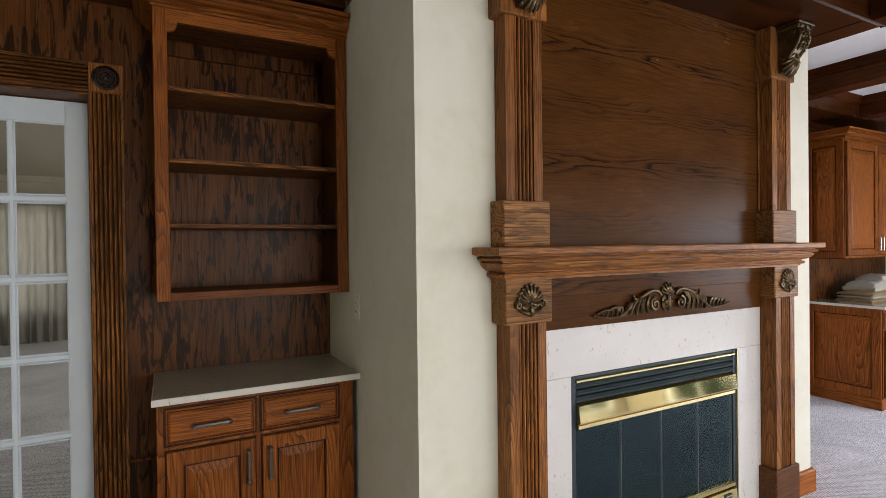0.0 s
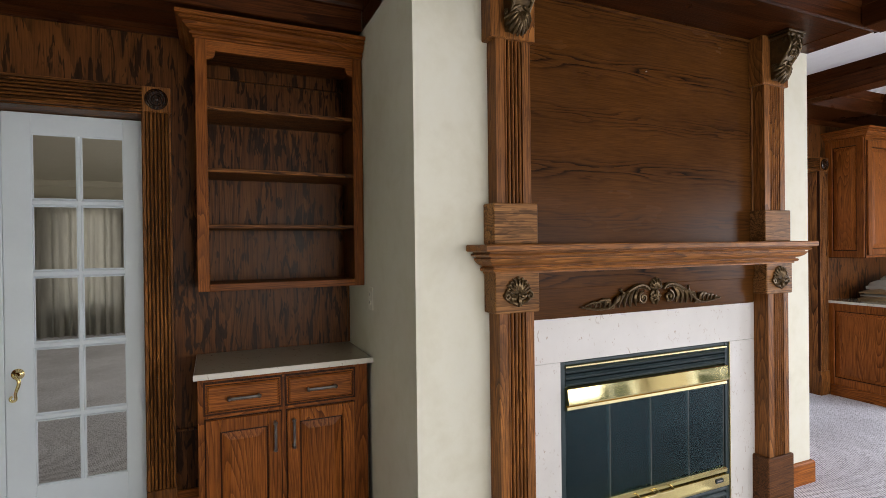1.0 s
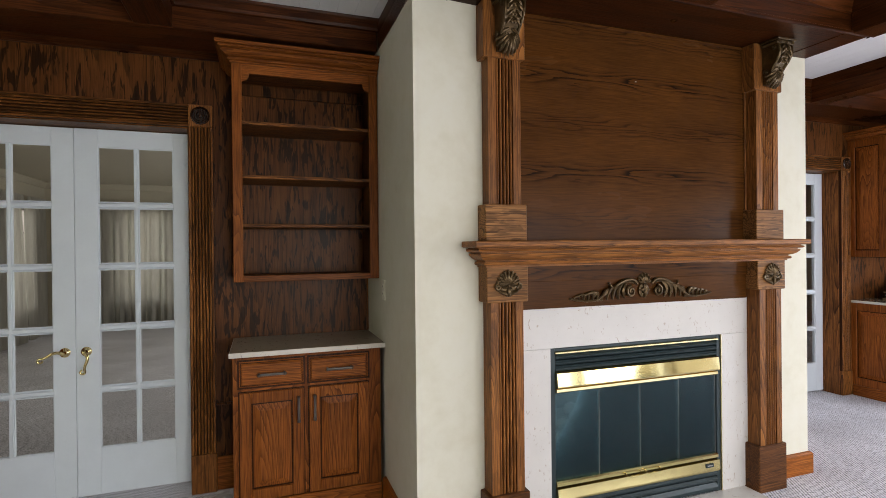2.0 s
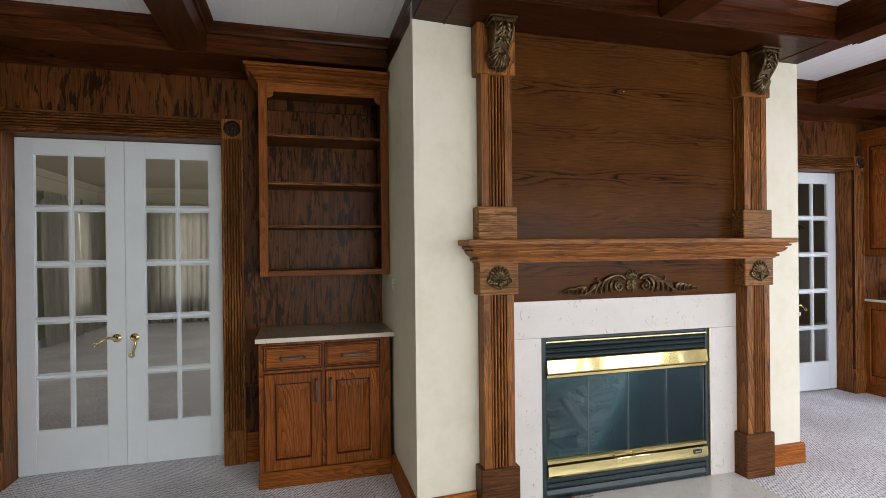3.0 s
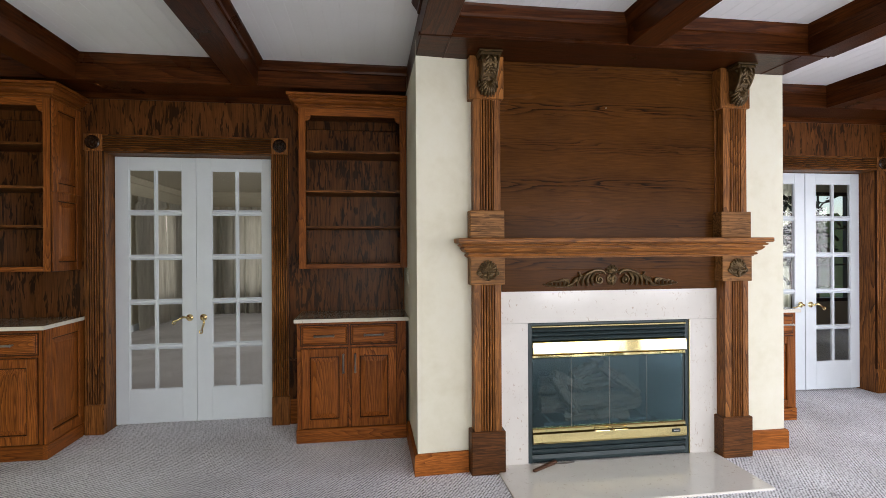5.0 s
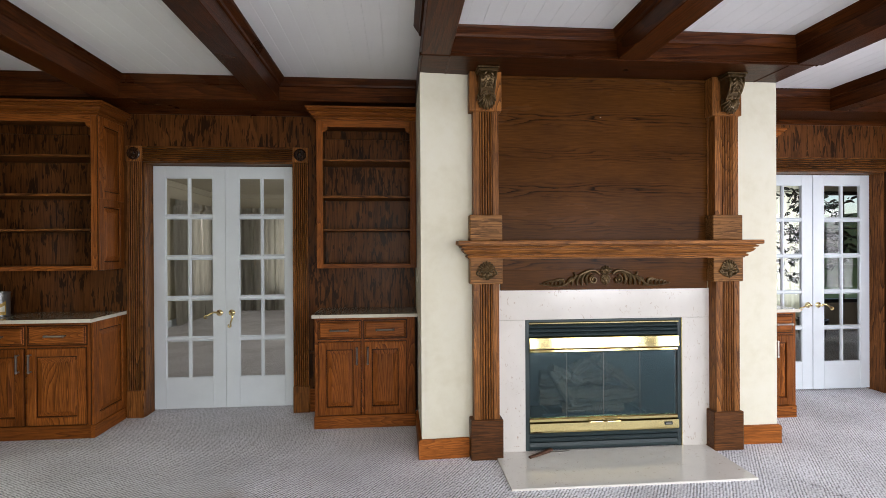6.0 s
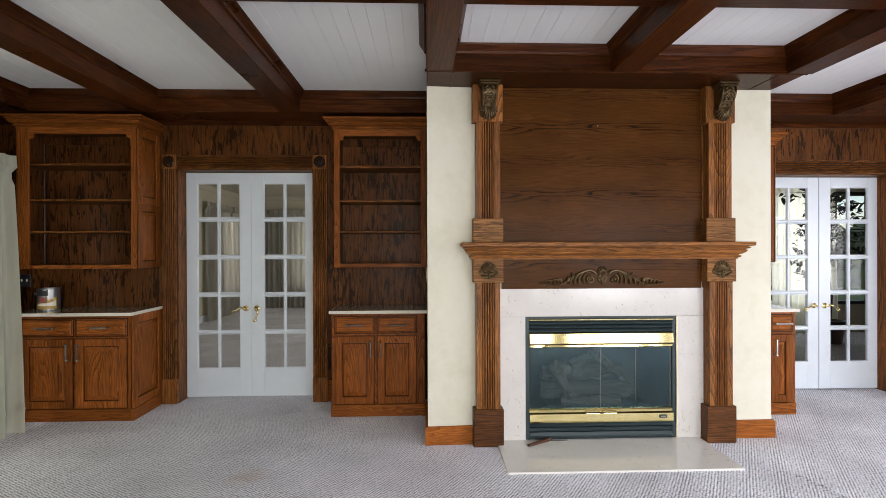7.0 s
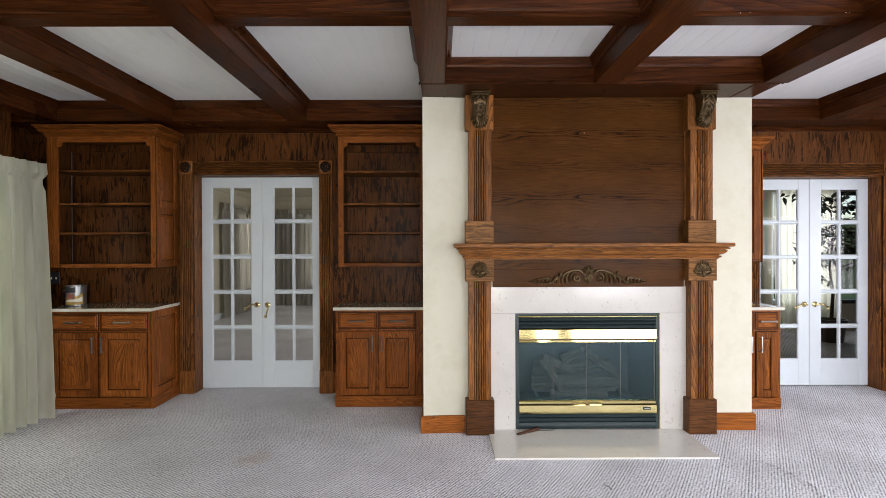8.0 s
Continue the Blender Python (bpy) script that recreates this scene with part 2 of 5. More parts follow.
def carpet():
    """Loop-pile wool carpet in slanting rows, faintly soiled."""
    mt = Mat("grey_loop_carpet", 0.95)
    tc = mt.node("ShaderNodeTexCoord")
    mp = mt.node("ShaderNodeMapping")
    mp.inputs["Rotation"].default_value = (0, 0, radians(32))
    mt.link(tc.outputs["Object"], mp.inputs["Vector"])
    wob = mt.noise(mp.outputs[0], 30.0, 2.0)
    wv = mt.node("ShaderNodeTexWave", Scale=17.0, Distortion=4.5, Detail=3.0)
    wv.inputs["Detail Scale"].default_value = 3.0
    mt.link(mp.outputs[0], wv.inputs["Vector"])
    vo = mt.node("ShaderNodeTexVoronoi", Scale=60.0, Randomness=0.25)
    mt.link(mp.outputs[0], vo.inputs["Vector"])
    loops = mt.math("SUBTRACT", 1.0, mt.math("MULTIPLY", vo.outputs["Distance"], 1.2))
    height = mt.math("ADD", mt.math("MULTIPLY", wv.outputs["Fac"], 0.12), mt.math("MULTIPLY", loops, 0.95))
    r = ramp(mt.n, [(0.30, (0.19, 0.188, 0.21)), (0.50, (0.70, 0.692, 0.765)), (0.76, (0.95, 0.945, 1.0))])
    mt.link(height, r.inputs[0])
    soil = mt.noise(tc.outputs["Object"], 1.3, 5.0, 0.6)
    sr = ramp(mt.n, [(0.3, (0.76, 0.75, 0.75)), (0.62, (1.06, 1.06, 1.06))])
    mt.link(soil, sr.inputs[0])
    col = mt.mix(1.0, r.outputs[0], sr.outputs[0], "MULTIPLY")
    spot = mt.node("ShaderNodeVectorMath")
    spot.operation = "DISTANCE"
    mt.link(tc.outputs["Object"], spot.inputs[0])
    spot.inputs[1].default_value = (-0.28, 1.20, 0.0)
    edge = mt.math("ADD", spot.outputs["Value"], mt.math("MULTIPLY", mt.noise(tc.outputs["Object"], 9.0, 4.0), 0.22))
    rust = ramp(mt.n, [(0.12, (1, 1, 1)), (0.27, (0, 0, 0))])
    mt.link(edge, rust.inputs[0])
    mt.color(mt.mix(mt.math("MULTIPLY", rust.outputs[0], 0.4), col, (0.42, 0.28, 0.18)))
    mt.bump(mt.math("ADD", height, mt.math("MULTIPLY", wob, 0.3)), 0.8, 0.005)
    mt.b.inputs["Sheen Weight"].default_value = 0.2
    return mt.m


def window_glass(name, tint=(1, 1, 1), ior=1.19, gloss=(1, 1, 1), rough=0.015):
    """Clear pane: see-through, with the mirror part set by the angle."""
    m = bpy.data.materials.new(name)
    m.use_nodes = True
    n, l = m.node_tree.nodes, m.node_tree.links
    n.remove(n["Principled BSDF"])
    tr, gl, fr, mx = (n.new(k) for k in ("ShaderNodeBsdfTransparent", "ShaderNodeBsdfGlossy", "ShaderNodeFresnel", "ShaderNodeMixShader"))
    tr.inputs[0].default_value = (*tint, 1)
    gl.inputs["Roughness"].default_value = rough
    gl.inputs["Color"].default_value = (*gloss, 1)
    fr.inputs["IOR"].default_value = ior
    l.new(fr.outputs[0], mx.inputs[0])
    l.new(tr.outputs[0], mx.inputs[1])
    l.new(gl.outputs[0], mx.inputs[2])
    l.new(mx.outputs[0], n["Material Output"].inputs[0])
    return m


def sheer(name, lo, hi, through_light, open_weave=0.0):
    """Woven off-white curtain cloth that lets light through."""
    mt = Mat(name, 0.9)
    c = mt.coords((1, 1, 0.15))
    r = ramp(mt.n, [(0.3, lo), (0.7, hi)])
    mt.link(mt.noise(c, 14.0, 4.0), r.inputs[0])
    mt.color(r.outputs[0])
    tl = mt.node("ShaderNodeBsdfTranslucent")
    mt.link(r.outputs[0], tl.inputs[0])
    mx = mt.node("ShaderNodeMixShader")
    mx.inputs[0].default_value = through_light
    mt.link(mt.b.outputs[0], mx.inputs[1])
    mt.link(tl.outputs[0], mx.inputs[2])
    gaps, weave = mt.node("ShaderNodeBsdfTransparent"), mt.node("ShaderNodeMixShader")
    weave.inputs[0].default_value = open_weave
    mt.link(mx.outputs[0], weave.inputs[1])
    mt.link(gaps.outputs[0], weave.inputs[2])
    mt.link(weave.outputs[0], mt.n["Material Output"].inputs[0])
    return mt.m


CREAM = cream_plaster()
MARBLE = marble("cream_fossil_marble", (0.66, 0.625, 0.595), (0.33, 0.22, 0.14), 0.13)
HEARTH = marble("polished_hearth_marble", (0.76, 0.725, 0.685), (0.35, 0.26, 0.18), 0.08)
# one worktop marble in two tones: dim top and window-lit edge, as colour
MARBLE_SHADED = marble("shaded_marble_worktop", (0.37, 0.335, 0.245), (0.14, 0.09, 0.06), 0.10)
MARBLE_LIT = marble("lit_marble_edge", (0.72, 0.67, 0.59), (0.25, 0.15, 0.09), 0.12)
CARPET = carpet()
WHITE = plain("white_door_paint", (0.715, 0.765, 0.815), 0.32, vary=0.04, bump=0.03)
CEIL = plain("white_ceiling_paint", (0.86, 0.86, 0.87), 0.6, vary=0.05, scale=1.5, bump=0.05)
BEIGE = plain("beige_wall_paint", (0.50, 0.46, 0.36), 0.8, vary=0.05)
BRASS = plain("polished_brass", (0.83, 0.69, 0.35), 0.07, 1.0, vary=0.05, bump=0.0)
BRASS_SATIN = plain("brushed_brass", (0.74, 0.62, 0.29), 0.20, 1.0, vary=0.08, bump=0.02)
BLACK = plain("black_green_steel", (0.018, 0.032, 0.036), 0.38, 0.1, vary=0.2, bump=0.03)
SOOT = plain("firebox_lining", (0.045, 0.046, 0.046), 0.9, vary=0.3, bump=0.3)
GOLD = plain("antiqued_gold_carving", (0.095, 0.057, 0.021), 0.32, 0.6, vary=0.5, scale=30, fine=120, bump=0.25)
PEWTER = plain("pewter", (0.26, 0.24, 0.22), 0.3, 0.9, vary=0.2)
STEEL = plain("satin_nickel", (0.55, 0.53, 0.50), 0.3, 1.0, vary=0.1)
PLASTIC = plain("ivory_plastic", (0.74, 0.70, 0.58), 0.35, vary=0.03, bump=0.0)
BARK = plain("ceramic_log_bark", (0.085, 0.064, 0.052), 0.95, vary=0.8, scale=25, fine=90, bump=0.6)
INK = plain("black_label_ink", (0.03, 0.03, 0.035), 0.5)
GLASS = window_glass("clear_pane")
SMOKED = window_glass("smoked_fire_glass", (0.80, 0.92, 0.93), 1.66, (0.52, 0.70, 0.74), 0.08)
SHEER = sheer("cream_sheer_cloth", (0.76, 0.76, 0.65), (0.90, 0.90, 0.79), 0.5, 0.14)
DRAPE = sheer("beige_drape_cloth", (0.47, 0.45, 0.40), (0.60, 0.58, 0.52), 0.3)

# ---- building helpers ----
ORIGIN = {}


def thing(name, at, label, category, group="", kind=""):
    ob = new(name)
    ob.location = at
    ob.empty_display_size = 0.1
    ORIGIN[ob] = Vector(at)
    return tagged(ob, label, category, group, kind)


def base_of(ob):
    while ob.parent:
        ob = ob.parent
    return ORIGIN.get(ob, Vector((0, 0, 0)))


def mesh_of(name, bm, material, smooth=False):
    me = bpy.data.meshes.new(name)
    bmesh.ops.recalc_face_normals(bm, faces=bm.faces)
    bm.to_mesh(me)
    bm.free()
    for m in material if isinstance(material, (list, tuple)) else [material]:
        me.materials.append(m)
    if smooth:
        me.polygons.foreach_set("use_smooth", [True] * len(me.polygons))
        me.set_sharp_from_angle(angle=radians(38))
    return me


def part(name, bm, material, parent, label="", smooth=False):
    """Links a mesh built in world coordinates as one part under a thing or under another part."""
    bmesh.ops.translate(bm, verts=bm.verts, vec=-base_of(parent))
    ob = new(name, mesh_of(name, bm, material, smooth))
    ob.parent = parent
    return tagged(ob, label)


def structure(name, bm, material, label, category, smooth=False):
    return tagged(new(name, mesh_of(name, bm, material, smooth)), label, category, "", "structure")


def solo(name, bm, material, label, category, at, group="", smooth=False):
    bmesh.ops.translate(bm, verts=bm.verts, vec=-Vector(at))
    ob = new(name, mesh_of(name, bm, material, smooth))
    ob.location = at
    return tagged(ob, label, category, group)


def bx(x0, x1, y0, y1, z0, z1, bev=0.002, bm=None, m=None):
    """A box with softened edges, added to bm."""
    bm = bm or bmesh.new()
    made = bmesh.ops.create_cube(bm, size=1, matrix=Matrix.LocRotScale(((x0 + x1) / 2, (y0 + y1) / 2, (z0 + z1) / 2), None,
                                                                    (abs(x1 - x0), abs(y1 - y0), abs(z1 - z0))))
    vs = made["verts"]
    if bev > 0:
        es = list({e for v in vs for e in v.link_edges})
        r = bmesh.ops.bevel(bm, geom=es, offset=bev, segments=1, affect="EDGES", profile=0.5)
        vs = list({v for f in r["faces"] for v in f.verts} | {v for v in vs if v.is_valid})
    if m is not None:
        bmesh.ops.transform(bm, matrix=m, verts=vs)
    return bm


def prism(pts, a0, a1, put, bm=None):
    """Extrudes the outline pts [(u, v)] from a0 to a1; put(u, v, a) gives the place."""
    bm = bm or bmesh.new()
    lo = [bm.verts.new(put(u, v, a0)) for u, v in pts]
    hi = [bm.verts.new(put(u, v, a1)) for u, v in pts]
    n = len(pts)
    for i in range(n):
        bm.faces.new((lo[i], lo[(i + 1) % n], hi[(i + 1) % n], hi[i]))
    bm.faces.new(lo[::-1])
    bm.faces.new(hi)
    return bm


def sweep(path, profile, bm=None):
    """Sweeps a moulding profile [(out, z)] along the plan line path [(x, y)], mitred; out is to the right of the way."""
    bm = bm or bmesh.new()
    n = len(path)
    rings = []
    for i, p in enumerate(path):
        p = Vector(p)
        ds = []
        if i > 0:
            ds.append((p - Vector(path[i - 1])).normalized())
        if i < n - 1:
            ds.append((Vector(path[i + 1]) - p).normalized())
        nr = [Vector((d.y, -d.x)) for d in ds]
        mit = nr[0] if len(nr) == 1 else (nr[0] + nr[1]) / (1 + nr[0].dot(nr[1]))
        rings.append([bm.verts.new((p.x + mit.x * o, p.y + mit.y * o, z)) for o, z in profile])
    k = len(profile)
    for a, b in zip(rings, rings[1:]):
        for j in range(k):
            bm.faces.new((a[j], a[(j + 1) % k], b[(j + 1) % k], b[j]))
    bm.faces.new(rings[0])
    bm.faces.new(rings[-1][::-1])
    return bm


def tube(path, radius, seg=8, bm=None):
    """A round rod along 3D points; radius a number or one for each point; rounded ends."""
    bm = bm or bmesh.new()
    pts = [Vector(p) for p in path]
    rad = [radius] * len(pts) if isinstance(radius, (int, float)) else list(radius)
    rings = []
    side = None
    for i, p in enumerate(pts):
        d = (pts[min(i + 1, len(pts) - 1)] - pts[max(i - 1, 0)]).normalized()
        if side is None:
            side = d.orthogonal().normalized()
        side = (side - d * side.dot(d)).normalized()
        up = d.cross(side)
        rings.append([bm.verts.new(p + (side * math.cos(a) + up * math.sin(a)) * rad[i]) for a in (2 * math.pi * j / seg for j in range(seg))])
    for a, b in zip(rings, rings[1:]):
        for j in range(seg):
            bm.faces.new((a[j], a[(j + 1) % seg], b[(j + 1) % seg], b[j]))
    bm.faces.new(rings[0][::-1])
    bm.faces.new(rings[-1])
    return bm


def lathe(profile, m, seg=24, bm=None):
    """Turns [(radius, height)] about the local z axis, then places it by m."""
    bm = bm or bmesh.new()
    rings = [[bm.verts.new(m @ Vector((r * math.cos(a), r * math.sin(a), h))) for a in (2 * math.pi * j / seg for j in range(seg))] for r, h in profile]
    for a, b in zip(rings, rings[1:]):
        for j in range(seg):
            bm.faces.new((a[j], a[(j + 1) % seg], b[(j + 1) % seg], b[j]))
    bm.faces.new(rings[0][::-1])
    bm.faces.new(rings[-1])
    return bm


def blob(at, size, m=None, bm=None, sub=2):
    """A small rounded lump, stretched to size."""
    bm = bm or bmesh.new()
    bmesh.ops.create_icosphere(bm, subdivisions=sub, radius=1, matrix=(m or Matrix()) @ Matrix.LocRotScale(at, None, size))
    return bm


def reeds(w, d, n, edge):
    """Outline of a reeded board: flat edges and n rounded reeds between; u across from 0 to w, v proud from 0 to d."""
    pts = [(0, 0), (0, d), (edge, d)]
    pitch = (w - 2 * edge) / n
    for i in range(n):
        u = edge + i * pitch
        pts.append((u + pitch * 0.04, d - 0.016))
        for k in range(1, 6):
            a = math.pi * k / 6
            pts.append((u + pitch * (0.5 - 0.42 * math.cos(a)), d - 0.016 + 0.0145 * math.sin(a)))
        pts.append((u + pitch * 0.96, d - 0.016))
    return pts + [(w - edge, d), (w, d), (w, 0)]


def shade_valleys(bm, y):
    """Gives the valleys between reeds, whose flat face lies at y, the darker second material: their shade put into the
    colour.
    """
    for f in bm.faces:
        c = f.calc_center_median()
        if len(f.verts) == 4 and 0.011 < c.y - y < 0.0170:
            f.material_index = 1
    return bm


def panel_door(x0, x1, z0, z1, y, thick=0.020, stile=0.055, m=None):
    """A raised-panel front facing -y with its face at y: (frame, panel)."""
    fr = bx(x0, x0 + stile, y, y + thick, z0, z1, 0.003, None, m)
    bx(x1 - stile, x1, y, y + thick, z0, z1, 0.003, fr, m)
    bx(x0 + stile, x1 - stile, y + 0.0005, y + thick, z1 - stile, z1, 0.003, fr, m)
    bx(x0 + stile, x1 - stile, y + 0.0005, y + thick, z0, z0 + stile, 0.003, fr, m)
    pa = bmesh.new()
    a, b, c = stile - 0.001, stile + 0.008, stile + 0.040
    rings = []
    for ins, yy in ((a, y + thick), (a, y + 0.013), (b, y + 0.012), (c, y + 0.003), (c + 0.003, y + 0.0015)):
        rings.append([pa.verts.new((m or Matrix()) @ Vector(p)) for p in ((x0 + ins, yy, z0 + ins), (x1 - ins, yy, z0 + ins), (x1 - ins, yy, z1 - ins), (x0 + ins, yy, z1 - ins))])
    for i, (r0, r1) in enumerate(zip(rings, rings[1:])):
        for j in range(4):
            f = pa.faces.new((r0[j], r0[(j + 1) % 4], r1[(j + 1) % 4], r1[j]))
            f.material_index = 1 if i < 2 else 0
    pa.faces.new(rings[-1])
    # dark sheet behind the front, a coloured-in shadow line round its edges
    old = set(fr.faces)
    bx(x0 - 0.005, x1 + 0.005, y + thick - 0.004, y + thick - 0.0005, z0 - 0.005, z1 + 0.005, 0, fr, m)
    for f in set(fr.faces) - old:
        f.material_index = 1
    return fr, pa


def bar_handle(a, b, out, r=0.0055):
    """A straight bar pull on two posts; out is the way from the door."""
    a, b, out = Vector(a), Vector(b), Vector(out)
    d = (b - a).normalized()
    bm = tube([a + out, a + out * 1.0 + d * 0.004, b + out - d * 0.004, b + out], [r * 0.9, r, r, r * 0.9])
    for p in (a + d * 0.006, b - d * 0.006):
        tube([p, p + out * 0.9], r * 0.85, 8, bm)
        blob(p + out, (r * 1.5, r * 1.5, r * 1.5), None, bm, 1)
    return bm

# ---- the room's shell ----
WALL, DOOR_Y, BACK = 2.76, 2.90, -3.5     # panelled wall's face, door leaves' face, rear wall
LEFT, RIGHT, NICHE = -2.64, 7.0, -3.0
SOFFIT, CEILING = 2.56, 2.735
CH_L, CH_R, CH_Y = 0.843, 3.380, 1.710    # chimney breast
DOORS = ((-1.412, -0.205, 2.121), (4.085, 5.272, 2.085))   # the two french door openings: from, to, height

structure("floor", bx(NICHE - 0.2, RIGHT + 0.2, BACK - 0.2, 7.2, -0.12, 0.0, 0), CARPET, "grey beige loop pile carpet with faint soiling", "carpet")

bm = bmesh.new()
edges = [NICHE - 0.2, DOORS[0][0] - 0.012, DOORS[0][1] + 0.012, DOORS[1][0] - 0.012, DOORS[1][1] + 0.012, RIGHT + 0.2]
for a, b in zip(edges[::2], edges[1::2]):
    bx(a, b, WALL, WALL + 0.22, 0, 2.9, 0, bm)
for a, b, h in DOORS:
    bx(a - 0.012, b + 0.012, WALL, WALL + 0.22, h + 0.012, 2.9, 0, bm)
structure("wall_north", bm, PANEL_V, "dark stained oak plywood panelling with bold black grain", "wall")
bm = bx(LEFT - 0.2, LEFT, 1.55, 2.10, 0, 2.9, 0)
bx(LEFT - 0.2, LEFT, BACK, -0.35, 0, 2.9, 0, bm)
bx(LEFT - 0.2, LEFT, -0.35, 1.55, 0, 0.35, 0, bm)
bx(LEFT - 0.2, LEFT, -0.35, 1.55, 2.05, 2.9, 0, bm)
bx(NICHE - 0.2, NICHE, 2.10, WALL, 0, 2.9, 0, bm)
bx(NICHE - 0.2, LEFT - 0.2, 1.9, 2.10, 0, 2.9, 0, bm)
structure("wall_west", bm, PANEL_V, "dark oak panelled side wall with a window opening", "wall")
bm = bmesh.new()
win_x = [0.4, 2.3, 2.65, 3.05, 3.27, 4.95, 5.15, 6.8]
for a, b in zip([LEFT - 0.2] + win_x[1::2], win_x[::2] + [RIGHT + 0.2]):
    bx(a, b, BACK - 0.2, BACK, 0, 2.9, 0, bm)
for a, b in zip(win_x[::2], win_x[1::2]):
    bx(a, b, BACK - 0.2, BACK, 0, 0.1, 0, bm)
    bx(a, b, BACK - 0.2, BACK, 2.08, 2.9, 0, bm)
structure("wall_south", bm, BEIGE, "plain painted wall with four tall window openings", "wall")
bm = bx(RIGHT, RIGHT + 0.2, BACK, -2.6, 0, 2.9, 0)
bx(RIGHT, RIGHT + 0.2, 1.0, WALL, 0, 2.9, 0, bm)
bx(RIGHT, RIGHT + 0.2, -2.6, 1.0, 0, 0.1, 0, bm)
bx(RIGHT, RIGHT + 0.2, -2.6, 1.0, 2.08, 2.9, 0, bm)
structure("wall_east", bm, BEIGE, "plain painted wall with a window opening", "wall")

# ceiling of grooved white boards, laid along the beams
bm = bx(NICHE - 0.2, RIGHT + 0.2, BACK - 0.2, WALL + 0.2, CEILING + 0.006, CEILING + 0.1, 0)
x = NICHE - 0.1
while x < RIGHT:
    bx(x + 0.0005, x + 0.0995, BACK, WALL, CEILING, CEILING + 0.012, 0.0008, bm)
    x += 0.1
structure("ceiling", bm, CEIL, "white painted grooved board ceiling between beams", "ceiling")

# chimney breast
FB = (1.549, 2.657, 0.012, 0.905)          # firebox opening
SKEW = 1.668                               # the plaster face stands a little forward at its open corner
front = [(CH_L, SKEW), (1.25, 1.700), (FB[0], CH_Y)]
rear = [(FB[1], CH_Y), (CH_R, CH_Y), (CH_R, WALL), (CH_L, WALL)]
bm = prism(front + [(FB[0], 2.4), (FB[1], 2.4)] + rear, 0, FB[3], lambda u, v, c: (u, v, c))
prism(front + rear, FB[3], SOFFIT + 0.1, lambda u, v, c: (u, v, c), bm)
bmesh.ops.remove_doubles(bm, verts=bm.verts, dist=0.0001)
structure("chimney_breast", bm, CREAM, "cream sponge-painted plaster chimney breast", "wall")

# oak skirting round the chimney breast
sk = [(0.0, 0.0), (0.020, 0.0), (0.020, 0.118), (0.013, 0.128), (0.0, 0.130)]
structure("baseboard", sweep([(CH_L, 2.29), (CH_L, SKEW), (1.160, 1.682)], sk[::-1]), BASE_H, "orange oak skirting board on the chimney breast", "baseboard")
structure("baseboard", sweep([(3.055, CH_Y), (CH_R, CH_Y), (CH_R, 2.29)], sk[::-1]), BASE_H, "orange oak skirting board on the chimney breast", "baseboard")

# oak skirting and a low rail where the panelled wall shows between casings and cabinets
for xa, xb in ((-0.065, 0.041), (-1.578, -1.556)):
    structure("baseboard", bx(xa, xb, WALL - 0.016, WALL - 0.0005, 0, 0.195, 0.003), BASE_H, "orange oak skirting board below the panelling", "baseboard")
    structure("trim", bx(xa, xb, WALL - 0.012, WALL - 0.0005, 0.498, 0.512, 0.002), PANEL_V, "thin dark oak rail across the panelling", "moulding")
structure("trim", bx(CH_L - 0.014, CH_L - 0.0005, WALL - 0.014, WALL - 0.0005, 0.889, 1.239, 0.003), CASE_V, "narrow oak bead in the corner of the alcove", "moulding")

# the carpet's slack lies in a low ripple beside the hearth
def ripple(path, half, h):
    bm = bmesh.new()
    rows = []
    n = len(path)
    for i, (px, py) in enumerate(path):
        (ax, ay), (bx_, by_) = path[max(0, i - 1)], path[min(n - 1, i + 1)]
        d = Vector((bx_ - ax, by_ - ay)).normalized()
        side = Vector((d.y, -d.x))
        k = math.sin(math.pi * i / (n - 1)) ** 0.6
        rows.append([bm.verts.new((px + side.x * half * q, py + side.y * half * q, 0.0003 + h * k * max(0.0, 1 - q * q) ** 2 * (1 + 0.25 * math.sin(i * 1.3)))) for q in [j / 6 - 1 for j in range(13)]])
    for r0, r1 in zip(rows, rows[1:]):
        for j in range(12):
            bm.faces.new((r0[j], r0[j + 1], r1[j + 1], r1[j]))
    return bm


def glide(pts, n=40):
    """Points spread evenly along a rounded line."""
    out = []
    for i in range(n + 1):
        t = i / n * (len(pts) - 1)
        k = min(int(t), len(pts) - 2)
        p0, p1, p2, p3 = (Vector(pts[max(0, min(len(pts) - 1, k + j))]) for j in (-1, 0, 1, 2))
        f = t - k
        q = 0.5 * (2 * p1 + (p2 - p0) * f + (2 * p0 - 5 * p1 + 4 * p2 - p3) * f * f + (3 * p1 - p0 - 3 * p2 + p3) * f ** 3)
        out.append((q.x, q.y))
    return out


structure("carpet_ripple", ripple(glide([(2.90, 1.23), (3.02, 1.14), (3.12, 1.03), (3.16, 0.80), (3.15, 0.55), (3.18, 0.2)]), 0.040, 0.007), CARPET, "low ripple in the slack grey carpet", "carpet", True)

# ---- coffered beams ----
cove = [(0.0, CEILING - 0.065), (0.012, CEILING - 0.06), (0.016, CEILING - 0.045), (0.040, CEILING - 0.012), (0.045, CEILING), (0.0, CEILING)]


